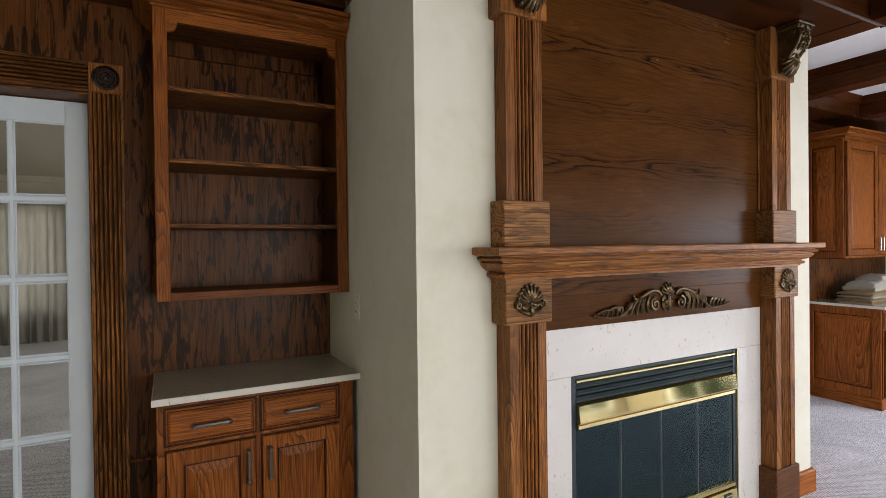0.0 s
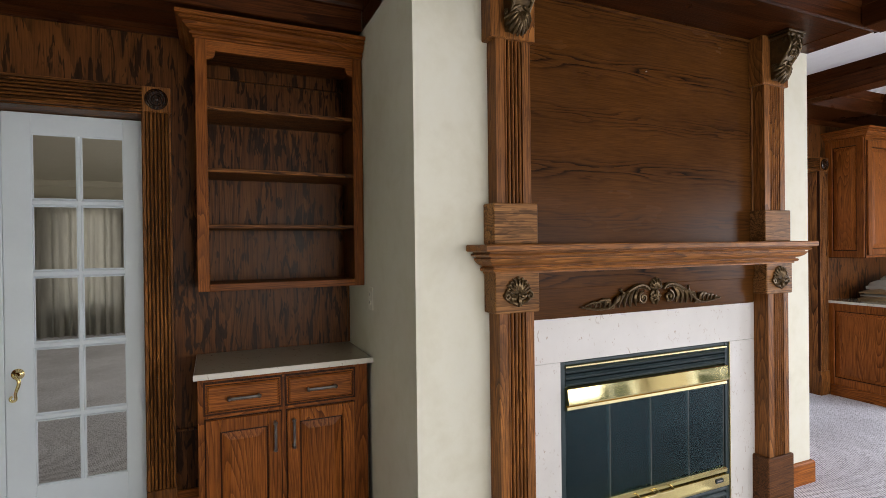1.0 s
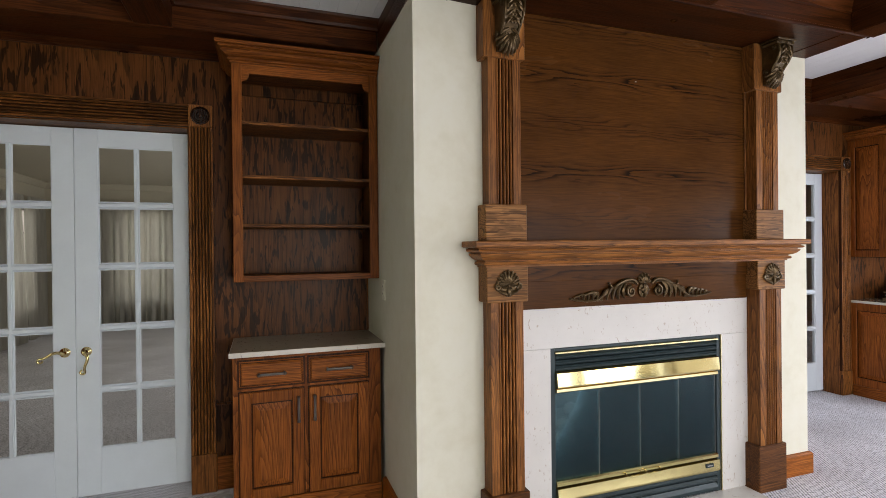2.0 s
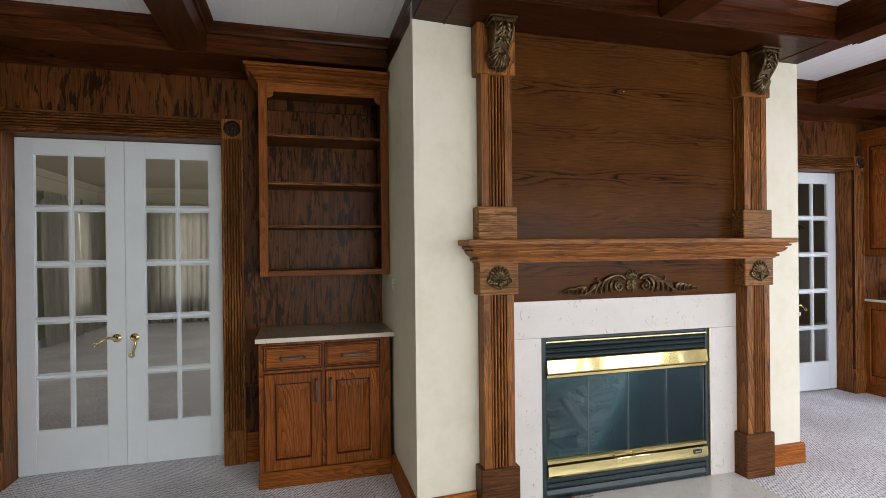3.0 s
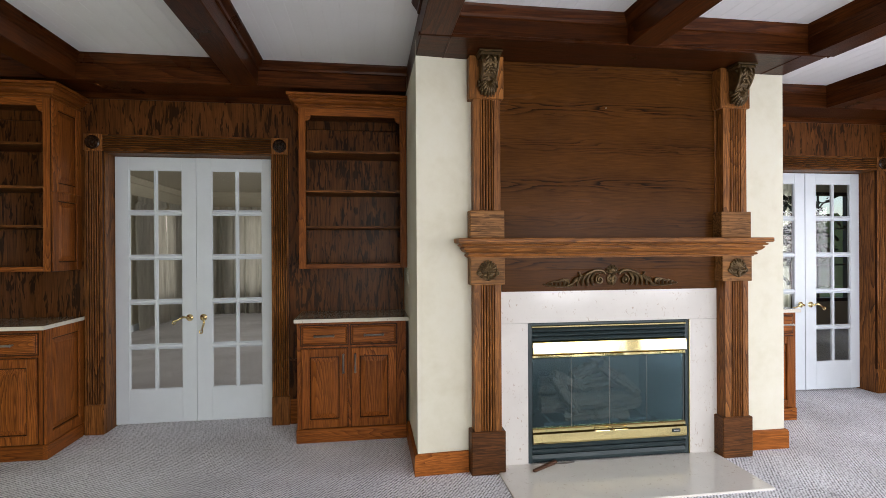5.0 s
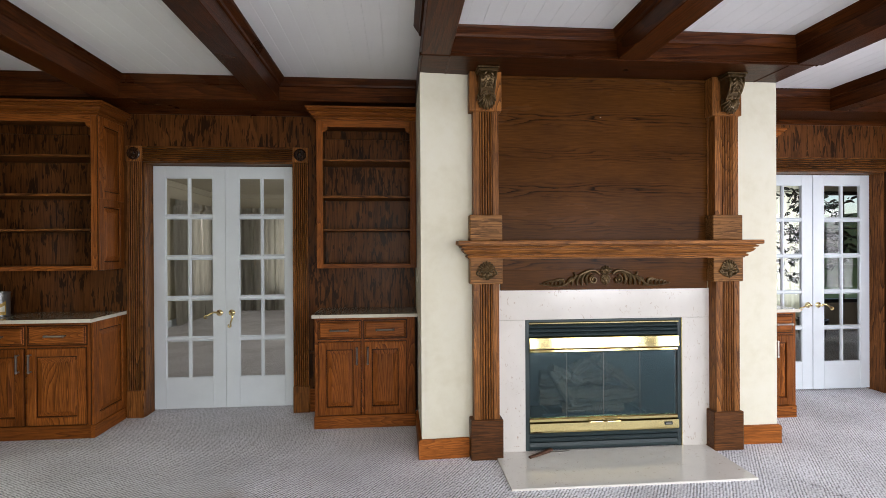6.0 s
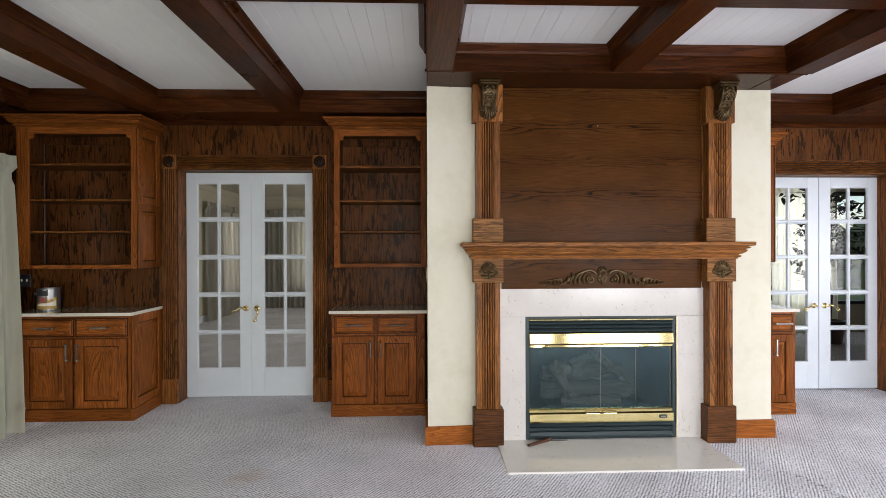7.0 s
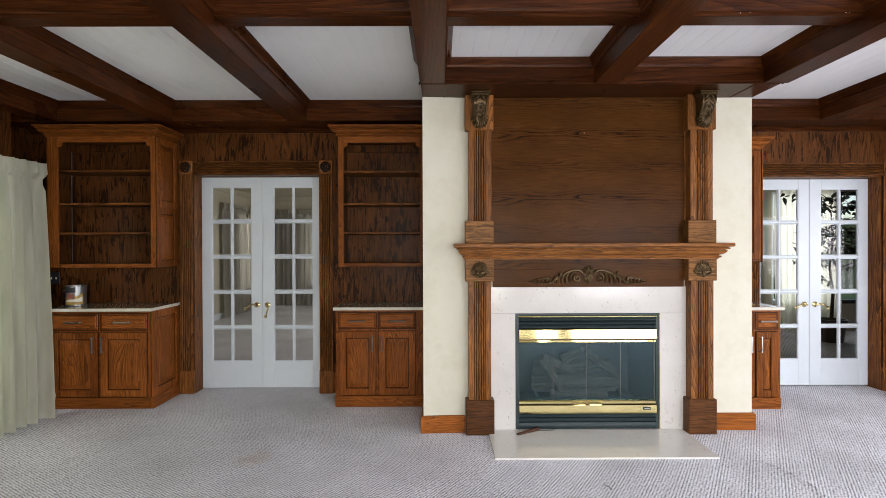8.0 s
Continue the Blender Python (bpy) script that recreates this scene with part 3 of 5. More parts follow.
def beam(name, x0, x1, y0, y1, z0, mat, label, sides):
    """A boxed beam; sides: plan lines along which a cove meets the ceiling."""
    ob = thing(name, ((x0 + x1) / 2, (y0 + y1) / 2, z0), label, "ceiling beam", "coffered ceiling beams")
    part("box", bx(x0, x1, y0, y1, z0, CEILING + 0.004, 0.004), mat, ob)
    for path in sides:
        part("cove_moulding", sweep(path, cove), mat, ob)
    return ob


BX = [-2.56, -1.515, -0.315, 0.925, 2.145, 3.335, 4.50, 5.70, 6.90]
LONG = "dark mahogany-stained boxed ceiling beam running lengthwise"
for bxm in BX:
    hw = 0.088
    end = 1.36 if CH_L - 0.1 < bxm < CH_R + 0.1 else 2.40
    beam("ceiling_beam", bxm - hw, bxm + hw, BACK, end - 0.002, SOFFIT, BEAM_Y, LONG, [[(bxm + hw, BACK), (bxm + hw, end)], [(bxm - hw, end), (bxm - hw, BACK)]])
CROSS_Y = (0.50, 0.62)
for a, b in zip(BX, BX[1:]):
    beam("cross_beam", a + 0.09, b - 0.09, CROSS_Y[0], CROSS_Y[1], 2.650, BEAM_X, "shallow mahogany-stained cross beam between the long beams, edges worn",
         [[(a + 0.09, CROSS_Y[0]), (b - 0.09, CROSS_Y[0])], [(b - 0.09, CROSS_Y[1]), (a + 0.09, CROSS_Y[1])]])
beam("wall_beam", NICHE, CH_L - 0.002, 2.40, WALL, SOFFIT, BEAM_X, "wide mahogany-stained boxed beam above the panelled wall", [[(NICHE, 2.40), (CH_L, 2.40)]])
beam("wall_beam", CH_R + 0.002, RIGHT, 2.40, WALL, SOFFIT, BEAM_X, "wide mahogany-stained boxed beam above the panelled wall", [[(CH_R, 2.40), (RIGHT, 2.40)]])
bob = beam("mantel_beam", CH_L, CH_R, 1.36, CH_Y - 0.002, SOFFIT, BEAM_X, "wide glossy mahogany boxed beam above the chimney breast", [[(CH_L, 1.36), (CH_R, 1.36)]])
part("side_panel", bx(CH_L, CH_L + 0.02, CH_Y, 2.40, SOFFIT, CEILING, 0.002), BEAM_Y, bob)
part("side_panel", bx(CH_R - 0.02, CH_R, CH_Y, 2.40, SOFFIT, CEILING, 0.002), BEAM_Y, bob)
for xx in (1.012, 3.205):
    part("joint_strip", bx(xx - 0.004, xx + 0.004, 1.37, CH_Y - 0.012, SOFFIT - 0.004, SOFFIT + 0.002, 0.001), BEAM_Y, bob)
part("edge_bead", sweep([(CH_L - 0.008, 1.37), (CH_L - 0.008, 1.352), (CH_R + 0.008, 1.352), (CH_R + 0.008, 1.37)],
     [(0, SOFFIT - 0.004), (0.006, SOFFIT), (0.006, SOFFIT + 0.012), (0, SOFFIT + 0.016)]), BEAM_X, bob)
# picture moulding where the panelled wall meets the beam
crown = [(0.0, 2.526), (0.008, 2.527), (0.012, 2.534), (0.020, 2.538), (0.040, 2.553), (0.050, SOFFIT), (0.0, SOFFIT)]
structure("trim", sweep([(NICHE, WALL), (CH_L, WALL)], crown), BEAM_X, "dark crown moulding at the top of the panelling", "moulding")
structure("trim", sweep([(CH_R, WALL), (RIGHT, WALL)], crown), BEAM_X, "dark crown moulding at the top of the panelling", "moulding")


# ---- french doors with fluted casings ----
def lever(px, y, z, way):
    """A curved brass lever handle; way: +1 points to +x."""
    back = lathe([(0.0, 0.0), (0.027, 0.001), (0.027, 0.006), (0.018, 0.012), (0.011, 0.016), (0.011, 0.045), (0.0, 0.047)], pose(px, y, z, 90, 0, 0), 20)
    pts = []
    for i in range(13):
        u = i / 12
        pts.append((px + way * 0.105 * u, y - 0.042 - 0.006 * math.sin(u * 3.1), z + 0.010 * math.sin(u * math.pi * 1.7) - 0.012 * u * u))
    tip = pts[-1]
    for i in range(1, 8):
        a = i / 7 * math.pi * 1.5
        pts.append((tip[0] + way * 0.012 * math.sin(a), tip[1], tip[2] - 0.012 * (1 - math.cos(a))))
    rad = [0.009 - 0.004 * i / len(pts) for i in range(len(pts))]
    return back, tube(pts, rad, 10)


def french_leaf(x0, x1, h, y, hinge_left, swing=0.0, droop=0):
    """One white leaf with two columns of five panes; swing: degrees that it stands ajar away from the room."""
    w, t = x1 - x0, 0.036
    hx = x0 if hinge_left else x1
    leaf = thing("french_door", (hx, y, 0.012), "white painted french door leaf with ten glass panes, closed", "door", "french doors")
    sl = 0.100 if hinge_left else 0.117
    sr = 0.108 if hinge_left else 0.097
    k = h / 2.121
    rows = [0.282 * k + i * 0.3535 * k for i in range(5)]
    ph = 0.319 * k
    z0, z1 = 0.014, h - 0.004
    part("stile", bx(x0 + 0.0008, x0 + sl, y, y + t, z0, z1, 0.002), WHITE, leaf)
    part("stile", bx(x1 - sr, x1 - 0.0008, y, y + t, z0, z1, 0.002), WHITE, leaf)
    part("bottom_rail", bx(x0 + sl, x1 - sr, y + 0.0005, y + t, z0, rows[0], 0.002), WHITE, leaf)
    part("top_rail", bx(x0 + sl, x1 - sr, y + 0.0005, y + t, rows[-1] + ph, z1, 0.002), WHITE, leaf)
    xm = (x0 + sl + x1 - sr) / 2
    mh = 0.012
    prof = [(-mh, 0.0), (-0.006, -0.013), (0.006, -0.013), (mh, 0.0), (mh, 0.014), (-mh, 0.014)]
    part("muntin", prism(prof, rows[0], rows[-1] + ph, lambda u, v, a: (xm + u, y + 0.014 + v, a)), WHITE, leaf)
    for i in range(4):
        zc = (rows[i] + ph + rows[i + 1]) / 2
        hh = (rows[i + 1] - rows[i] - ph) / 2
        ph2 = [(-hh, 0.0), (-0.008, -0.0125), (0.008, -0.0125), (hh, 0.0), (hh, 0.014), (-hh, 0.014)]
        part("muntin", prism(ph2, x0 + sl, x1 - sr, lambda u, v, a: (a, y + 0.0142 + v, zc + u)), WHITE, leaf)
    for i in range(5):
        for a, b in ((x0 + sl, xm - 0.009), (xm + 0.009, x1 - sr)):
            pane = part("pane", bx(a, b, y + 0.015, y + 0.019, rows[i], rows[i] + ph, 0), GLASS, leaf)
            pane.visible_shadow = False
            # glazing bead round the pane
            bead = bmesh.new()
            bx(a, a + 0.005, y + 0.006, y + 0.0148, rows[i], rows[i] + ph, 0.002, bead)
            bx(b - 0.005, b, y + 0.006, y + 0.0148, rows[i], rows[i] + ph, 0.002, bead)
            bx(a + 0.005, b - 0.005, y + 0.006, y + 0.0148, rows[i], rows[i] + 0.005, 0.002, bead)
            bx(a + 0.005, b - 0.005, y + 0.006, y + 0.0148, rows[i] + ph - 0.005, rows[i] + ph, 0.002, bead)
            part("bead", bead, WHITE, leaf)
    px = x1 - 0.052 if hinge_left else x0 + 0.052
    way = -1 if hinge_left else 1
    rose, grip = lever(px, y, 0.842 * k, way)
    hd = part("handle", rose, BRASS, leaf, "polished brass lever handle", True)
    if droop:
        c = Vector((px, y, 0.842 * k))
        bmesh.ops.transform(grip, matrix=Matrix.Translation(c) @ Matrix.Rotation(radians(droop), 4, "Y") @ Matrix.Translation(-c), verts=grip.verts)
    part("lever", grip, BRASS, hd, "", True)
    leaf.matrix_basis = pose(hx, y, 0.012, 0, 0, swing)
    return leaf


def rosette(cx, cz, y, s=0.128):
    """A square corner block with turned rings."""
    bm = bx(cx - s / 2, cx + s / 2, y, WALL, cz - s / 2, cz + s / 2, 0.004)
    return bm, lathe([(0.052, -0.002), (0.052, 0.008), (0.045, 0.012), (0.040, 0.004), (0.034, 0.004), (0.030, 0.011), (0.023, 0.011), (0.019, 0.003), (0.013, 0.003), (0.010, 0.010),
                      (0.004, 0.013), (0.0005, 0.013)], pose(cx, y, cz, 90, 0, 0), 32)


def door_set(a, b, h, droop):
    jamb = thing("door_frame", ((a + b) / 2, WALL, 0), "oak door casing with reeded boards and turned corner blocks", "door frame", "door frames", "structure")
    w = 0.128
    out = reeds(w, 0.028, 6, 0.012)
    gap = 0.008
    for x in (a - gap - w, b + gap):
        part("casing", shade_valleys(prism(out, 0.225, h + gap, lambda u, v, c: (x + u, WALL - v, c)), WALL - 0.028), (CASE_V, GLAZE_SHADE), jamb)
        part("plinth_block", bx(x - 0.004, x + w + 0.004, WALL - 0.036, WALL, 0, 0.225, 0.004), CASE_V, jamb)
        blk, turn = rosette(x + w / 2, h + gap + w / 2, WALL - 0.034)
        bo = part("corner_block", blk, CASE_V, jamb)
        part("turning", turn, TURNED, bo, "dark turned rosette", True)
    part("head_casing", shade_valleys(prism(out, a - gap, b + gap, lambda u, v, c: (c, WALL - v, h + gap + u)), WALL - 0.028), (CASE_H, GLAZE_SHADE), jamb)
    part("jamb", bx(a - 0.012, a - 0.001, WALL - 0.004, WALL + 0.22, 0, h + 0.012, 0.001), CASE_V, jamb)
    part("jamb", bx(b + 0.001, b + 0.012, WALL - 0.004, WALL + 0.22, 0, h + 0.012, 0.001), CASE_V, jamb)
    part("head_jamb", bx(a - 0.001, b + 0.001, WALL - 0.004, WALL + 0.22, h + 0.001, h + 0.012, 0.001), CASE_H, jamb)
    mid = (a + b) / 2
    french_leaf(a + 0.002, mid - 0.0006, h, DOOR_Y, True, 0.35)
    french_leaf(mid + 0.0006, b - 0.002, h, DOOR_Y, False, 0.0, droop)


door_set(*DOORS[0], 78)
door_set(*DOORS[1], 0)


# ---- cabinets ----
def base_cabinet(x0, x1, yf, label, h=0.862, side="", pull=PEWTER, mid=None, end=0.032):
    """A base unit with its face frame at yf, two drawers over two doors."""
    cab = thing("base_cabinet", ((x0 + x1) / 2, (yf + WALL) / 2, 0), label, "cabinet", "built-in base cabinets")
    part("carcass", bx(x0 + 0.004, x1 - 0.004, yf + 0.021, WALL - 0.001, 0.0, h - 0.005, 0.001), CAB_V, cab)
    st, en = 0.042, end + 0.010
    mid = mid or (x0 + 0.032 + x1 - end) / 2
    part("stile", bx(x0, x0 + st, yf, yf + 0.02, 0.095, h, 0.002), CAB_V, cab)
    part("stile", bx(x1 - en, x1, yf, yf + 0.02, 0.095, h, 0.002), CAB_V, cab)
    part("mullion", bx(mid - 0.022, mid + 0.022, yf + 0.0005, yf + 0.02, 0.12, h - 0.03, 0.002), CAB_V, cab)
    part("rail", bx(x0 + st, x1 - en, yf + 0.001, yf + 0.02, h - 0.035, h, 0.002), CAB_H, cab)
    part("rail", bx(x0 + st, x1 - en, yf + 0.001, yf + 0.02, 0.655, 0.712, 0.002), CAB_H, cab)
    part("base_board", bx(x0 - 0.006, x1 + 0.004, yf - 0.008, yf + 0.02, 0.0, 0.098, 0.004), CAB_H, cab)
    g = 0.014
    for i, (a, b) in enumerate(((x0 + 0.032, mid - g), (mid + g, x1 - end))):
        dr = bmesh.new()
        yy = yf - 0.016
        r = [[dr.verts.new((xx, y2, zz)) for xx, zz in ((a + k, 0.700 + k), (b - k, 0.700 + k), (b - k, 0.832 - k), (a + k, 0.832 - k))]
             for k, y2 in ((0, yf), (0, yf - 0.006), (0.005, yf - 0.009), (0.009, yf - 0.009), (0.016, yy), (0.018, yy))]
        for i2, (p, q) in enumerate(zip(r, r[1:])):
            for j in range(4):
                dr.faces.new((p[j], p[(j + 1) % 4], q[(j + 1) % 4], q[j])).material_index = 1 if i2 == 2 else 0
        dr.faces.new(r[-1])
        # dark sheet that draws the drawer's edge shadow in colour
        old = set(dr.faces)
        bx(a - 0.009, b + 0.009, yf - 0.002, yf - 0.0003, 0.690, 0.842, 0, dr)
        for f in set(dr.faces) - old:
            f.material_index = 1
        drawer = part("drawer_front", dr, (CAB_H, GLAZE_SHADE), cab)
        c = (a + b) / 2
        part("handle", bar_handle((c - 0.070, yy, 0.766), (c + 0.070, yy, 0.766), (0, -0.030, 0), 0.0074), pull, drawer, "dark pewter bar handle", True)
        fr, pa = panel_door(a, b, 0.108, 0.672, yf - 0.018, 0.018, 0.058)
        door = part("door", fr, (CAB_V, GLAZE_SHADE), cab)
        part("panel", pa, (CAB_V, GLAZE_SHADE), door)
        hx = b - 0.028 if i == 0 else a + 0.028
        part("handle", bar_handle((hx, yf - 0.018, 0.50), (hx, yf - 0.018, 0.635), (0, -0.030, 0), 0.0070), pull, door, "dark pewter bar handle", True)
    for s in side:
        xs = x1 if s == "r" else x0
        # end panel: local x runs along the depth, its face turned outwards
        m = pose(xs, yf, 0, 0, 0, 90) if s == "r" else pose(xs, yf, 0, 0, 0, -90)
        d = WALL - yf - 0.002
        u0, u1 = (0.0, d) if s == "r" else (-d, 0.0)
        fr, pa = panel_door(u0, u1, 0.098, h, -0.020, 0.02, 0.07, m)
        sp = part("end_panel", fr, (CAB_V, GLAZE_SHADE), cab)
        part("panel", pa, (CAB_V, GLAZE_SHADE), sp)
        part("base_board", bx(xs - 0.004 if s == "r" else xs - 0.028, xs + 0.028 if s == "r" else xs + 0.004, yf - 0.008, WALL - 0.04, 0, 0.098, 0.004), CAB_Y, cab)
    return cab


def worktop(x0, x1, y0, label, z0=0.862, z1=0.888):
    """A marble slab, its top coloured darker as shaded, its polished front edge and ends paler as lit."""
    top = thing("worktop", ((x0 + x1) / 2, (y0 + WALL) / 2, z0), label, "worktop", "marble worktops")
    part("slab", bx(x0 + 0.004, x1 - 0.004, y0 + 0.004, WALL - 0.001, z0, z1, 0.001), MARBLE_SHADED, top)
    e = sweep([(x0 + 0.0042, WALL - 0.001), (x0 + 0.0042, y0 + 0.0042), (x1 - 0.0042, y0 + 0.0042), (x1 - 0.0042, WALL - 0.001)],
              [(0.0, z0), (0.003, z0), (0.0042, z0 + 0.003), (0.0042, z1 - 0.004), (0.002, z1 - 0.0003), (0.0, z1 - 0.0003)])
    part("polished_edge", e, MARBLE_LIT, top, "cream marble edge coloured paler as lit")
    return top


CROWN = [(0.0, 0.0), (0.008, 0.0), (0.008, 0.010), (0.020, 0.014), (0.020, 0.022), (0.013, 0.024), (0.013, 0.028), (0.030, 0.034), (0.044, 0.046), (0.050, 0.055), (0.043, 0.057),
         (0.043, 0.061), (0.060, 0.065), (0.066, 0.070), (0.059, 0.073), (0.059, 0.077), (0.076, 0.079), (0.076, 0.096), (0.0, 0.096)]


def upper_open(x0, x1, yf, z0, z1, label, side="", left_end=True, right_end=True, shelves=(1.555, 1.822, 2.115), left=0.050):
    """An open wall bookcase: face frame with a shaped top rail, shelves, crown moulding."""
    cab = thing("bookcase", ((x0 + x1) / 2, (yf + WALL) / 2, z0), label, "bookcase", "open wall bookcases")
    st, t = 0.050, 0.019
    part("side", bx(x0, x0 + t, yf + 0.02, WALL - 0.001, z0, z1, 0.001), CAB_V, cab)
    part("side", bx(x1 - t, x1, yf + 0.02, WALL - 0.001, z0, z1, 0.001), CAB_V, cab)
    part("back_panel", bx(x0 + t, x1 - t, WALL - 0.010, WALL - 0.002, z0 + 0.02, z1, 0), PANEL_V, cab, "dark oak plywood back with bold grain")
    part("bottom", bx(x0 + t, x1 - t, yf + 0.02, WALL - 0.002, z0 + 0.004, z0 + 0.030, 0.001), CASE_H, cab)
    for xa, xb in ((x0 + t, x0 + t + 0.004), (x1 - t - 0.004, x1 - t)):
        part("inner_side", bx(xa, xb, yf + 0.021, WALL - 0.011, z0 + 0.031, z1 - 0.021, 0), PANEL_V, cab)
    part("top", bx(x0 + t, x1 - t, yf + 0.02, WALL - 0.002, z1 - 0.02, z1 - 0.001, 0.001), CASE_H, cab)
    part("nailer", bx(x0 + t + 0.005, x1 - t - 0.005, WALL - 0.028, WALL - 0.0105, z1 - 0.092, z1 - 0.0205, 0.002), PANEL_V, cab)
    part("stile", bx(x0, x0 + left, yf, yf + 0.02, z0, z1, 0.002), CAB_V, cab)
    part("stile", bx(x1 - st, x1, yf, yf + 0.02, z0, z1, 0.002), CAB_V, cab)
    part("bottom_rail", bx(x0 + left, x1 - st, yf + 0.0005, yf + 0.02, z0, z0 + 0.034, 0.002), CAB_H, cab)
    a, b, lo, hi = x0 + left, x1 - st, z1 - 0.105, z1 - 0.062
    pts = [(a, z1), (a, lo)]
    for k in range(5):
        ang = math.pi / 2 * k / 4
        pts.append((a + 0.016 + 0.042 * math.sin(ang) * 0.5, lo + 0.006 + (hi - lo - 0.006) * (1 - math.cos(ang)) ))
    pts.append((a + 0.058, hi))
    pts += [(a + b - u, v) for u, v in pts[::-1]]
    part("top_rail", prism(pts, yf + 0.0005, yf + 0.02, lambda u, v, c: (u, c, v)), CAB_H, cab)
    for z in shelves:
        sh = part("shelf", bx(x0 + t + 0.005, x1 - t - 0.005, yf + 0.035, WALL - 0.011, z - 0.019, z, 0.002), CASE_H, cab)
        for xx in (x0 + t + 0.008, x1 - t - 0.008):
            for yy in (yf + 0.07, WALL - 0.06):
                part("shelf_pin", lathe([(0.0, -0.006), (0.005, -0.005), (0.005, 0.006), (0.0, 0.007)], pose(xx, yy, z - 0.0255, 0, 90, 0), 8), PEWTER, sh)
    path = [(x0, yf + 0.001), (x1, yf + 0.001)]
    if left_end:
        path.insert(0, (x0, WALL - 0.001))
    if right_end:
        path.append((x1, WALL - 0.001))
    part("crown_moulding", sweep(path, [(o, z1 - 0.012 + v) for o, v in CROWN]), CAB_H, cab)
    if side == "r":
        for xx in (x0 + t + 0.0042, x1 - t - 0.0062):
            for yy in (yf + 0.055, WALL - 0.070):
                part("shelf_standard", bx(xx, xx + 0.002, yy - 0.007, yy + 0.007, z0 + 0.032, z1 - 0.10, 0.0005), PEWTER, cab, "slotted metal shelf standard")
        m = pose(x1, yf, 0, 0, 0, 90)
        d = WALL - yf - 0.002
        for u, v in ((z0, z0 + (z1 - z0) * 0.46), (z0 + (z1 - z0) * 0.46, z1 - 0.015)):
            fr, pa = panel_door(0.0, d, u, v, -0.016, 0.016, 0.06, m)
            sp = part("end_panel", fr, (CAB_V, GLAZE_SHADE), cab)
            part("panel", pa, (CAB_V, GLAZE_SHADE), sp)
    return cab


def upper_closed(x0, x1, yf, z0, z1, label, side):
    """A wall cupboard with two raised-panel doors and a panelled end."""
    cab = thing("wall_cupboard", ((x0 + x1) / 2, (yf + WALL) / 2, z0), label, "cupboard", "wall cupboards")
    part("carcass", bx(x0 + 0.004, x1 - 0.004, yf + 0.02, WALL - 0.001, z0, z1, 0.001), CAB_V, cab)
    part("face_frame", bx(x0, x1, yf, yf + 0.019, z0, z1, 0.002), CAB_V, cab)
    mid = (x0 + x1) / 2
    for i, (a, b) in enumerate(((x0 + 0.022, mid - 0.006), (mid + 0.006, x1 - 0.022))):
        fr, pa = panel_door(a, b, z0 + 0.022, z1 - 0.03, yf - 0.018, 0.0175, 0.056)
        door = part("door", fr, (CAB_V, GLAZE_SHADE), cab)
        part("panel", pa, (CAB_V, GLAZE_SHADE), door)
        hx = b - 0.026 if i == 0 else a + 0.026
        part("handle", bar_handle((hx, yf - 0.018, z0 + 0.06), (hx, yf - 0.018, z0 + 0.19), (0, -0.026, 0)), STEEL, door, "satin nickel bar handle", True)
    s = 1 if side == "r" else -1
    m = pose(x1 if s > 0 else x0, yf, 0, 0, 0, 90 * s)
    d = WALL - yf - 0.002
    fr, pa = panel_door(0.0 if s > 0 else -d, d if s > 0 else 0.0, z0, z1, -0.016, 0.016, 0.06, m)
    sp = part("end_panel", fr, (CAB_V, GLAZE_SHADE), cab)
    part("panel", pa, (CAB_V, GLAZE_SHADE), sp)
    path = [(x0, WALL - 0.001), (x0, yf), (x1, yf), (x1, WALL - 0.001)]
    path = path[1:] if side == "r" else path[:3]
    part("crown_moulding", sweep(path, [(o, z1 - 0.012 + v) for o, v in CROWN]), CAB_H, cab)
    return cab


base_cabinet(0.045, CH_L - 0.022, 2.31, "honey oak base cabinet with two drawers and two doors", end=0.072)
worktop(0.030, CH_L - 0.002, 2.265, "cream fossil marble worktop in an alcove, its edge coloured paler as lit")
upper_open(0.052, CH_L - 0.004, 2.405, 1.240, 2.425, "empty open oak wall bookcase with three shelves beside the chimney", "", True, False)

base_cabinet(-2.48, -1.582, 2.29, "honey oak base cabinet with a panelled end beside the french doors", side="r")
worktop(-2.54, -1.555, 2.25, "cream marble worktop holding a paint can, its edge coloured paler as lit")
upper_open(-2.575, -1.592, 2.405, 1.240, 2.435, "wide empty open oak wall bookcase with panelled end", "r", True, True, (1.560, 1.830, 2.130), 0.098)

base_cabinet(CH_R + 0.022, 3.925, 2.20, "narrow honey oak base cabinet behind the chimney breast", pull=STEEL, mid=3.695)
worktop(CH_R + 0.002, 3.936, 2.158, "cream marble worktop beside the chimney breast")
upper_closed(CH_R + 0.004, 3.890, 2.41, 1.275, 2.310, "honey oak wall cupboard with raised panel doors behind the chimney", "r")

base_cabinet(5.425, 6.60, 2.17, "honey oak base cabinet with a large panelled end", side="l", pull=STEEL)
worktop(5.400, 6.62, 2.14, "cream marble worktop with folded cloths on it", 0.862, 0.884)
upper_closed(5.425, 6.60, 2.44, 1.290, 2.365, "honey oak wall cupboard with raised panel doors and panelled end", "l")

# ---- fireplace: mantel, marble surround, gas insert, hearth ----
def flat_scale(bm, y, k):
    """Squeezes a carving towards the board behind it."""
    for v in bm.verts:
        v.co.y = y + (v.co.y - y) * k
    return bm


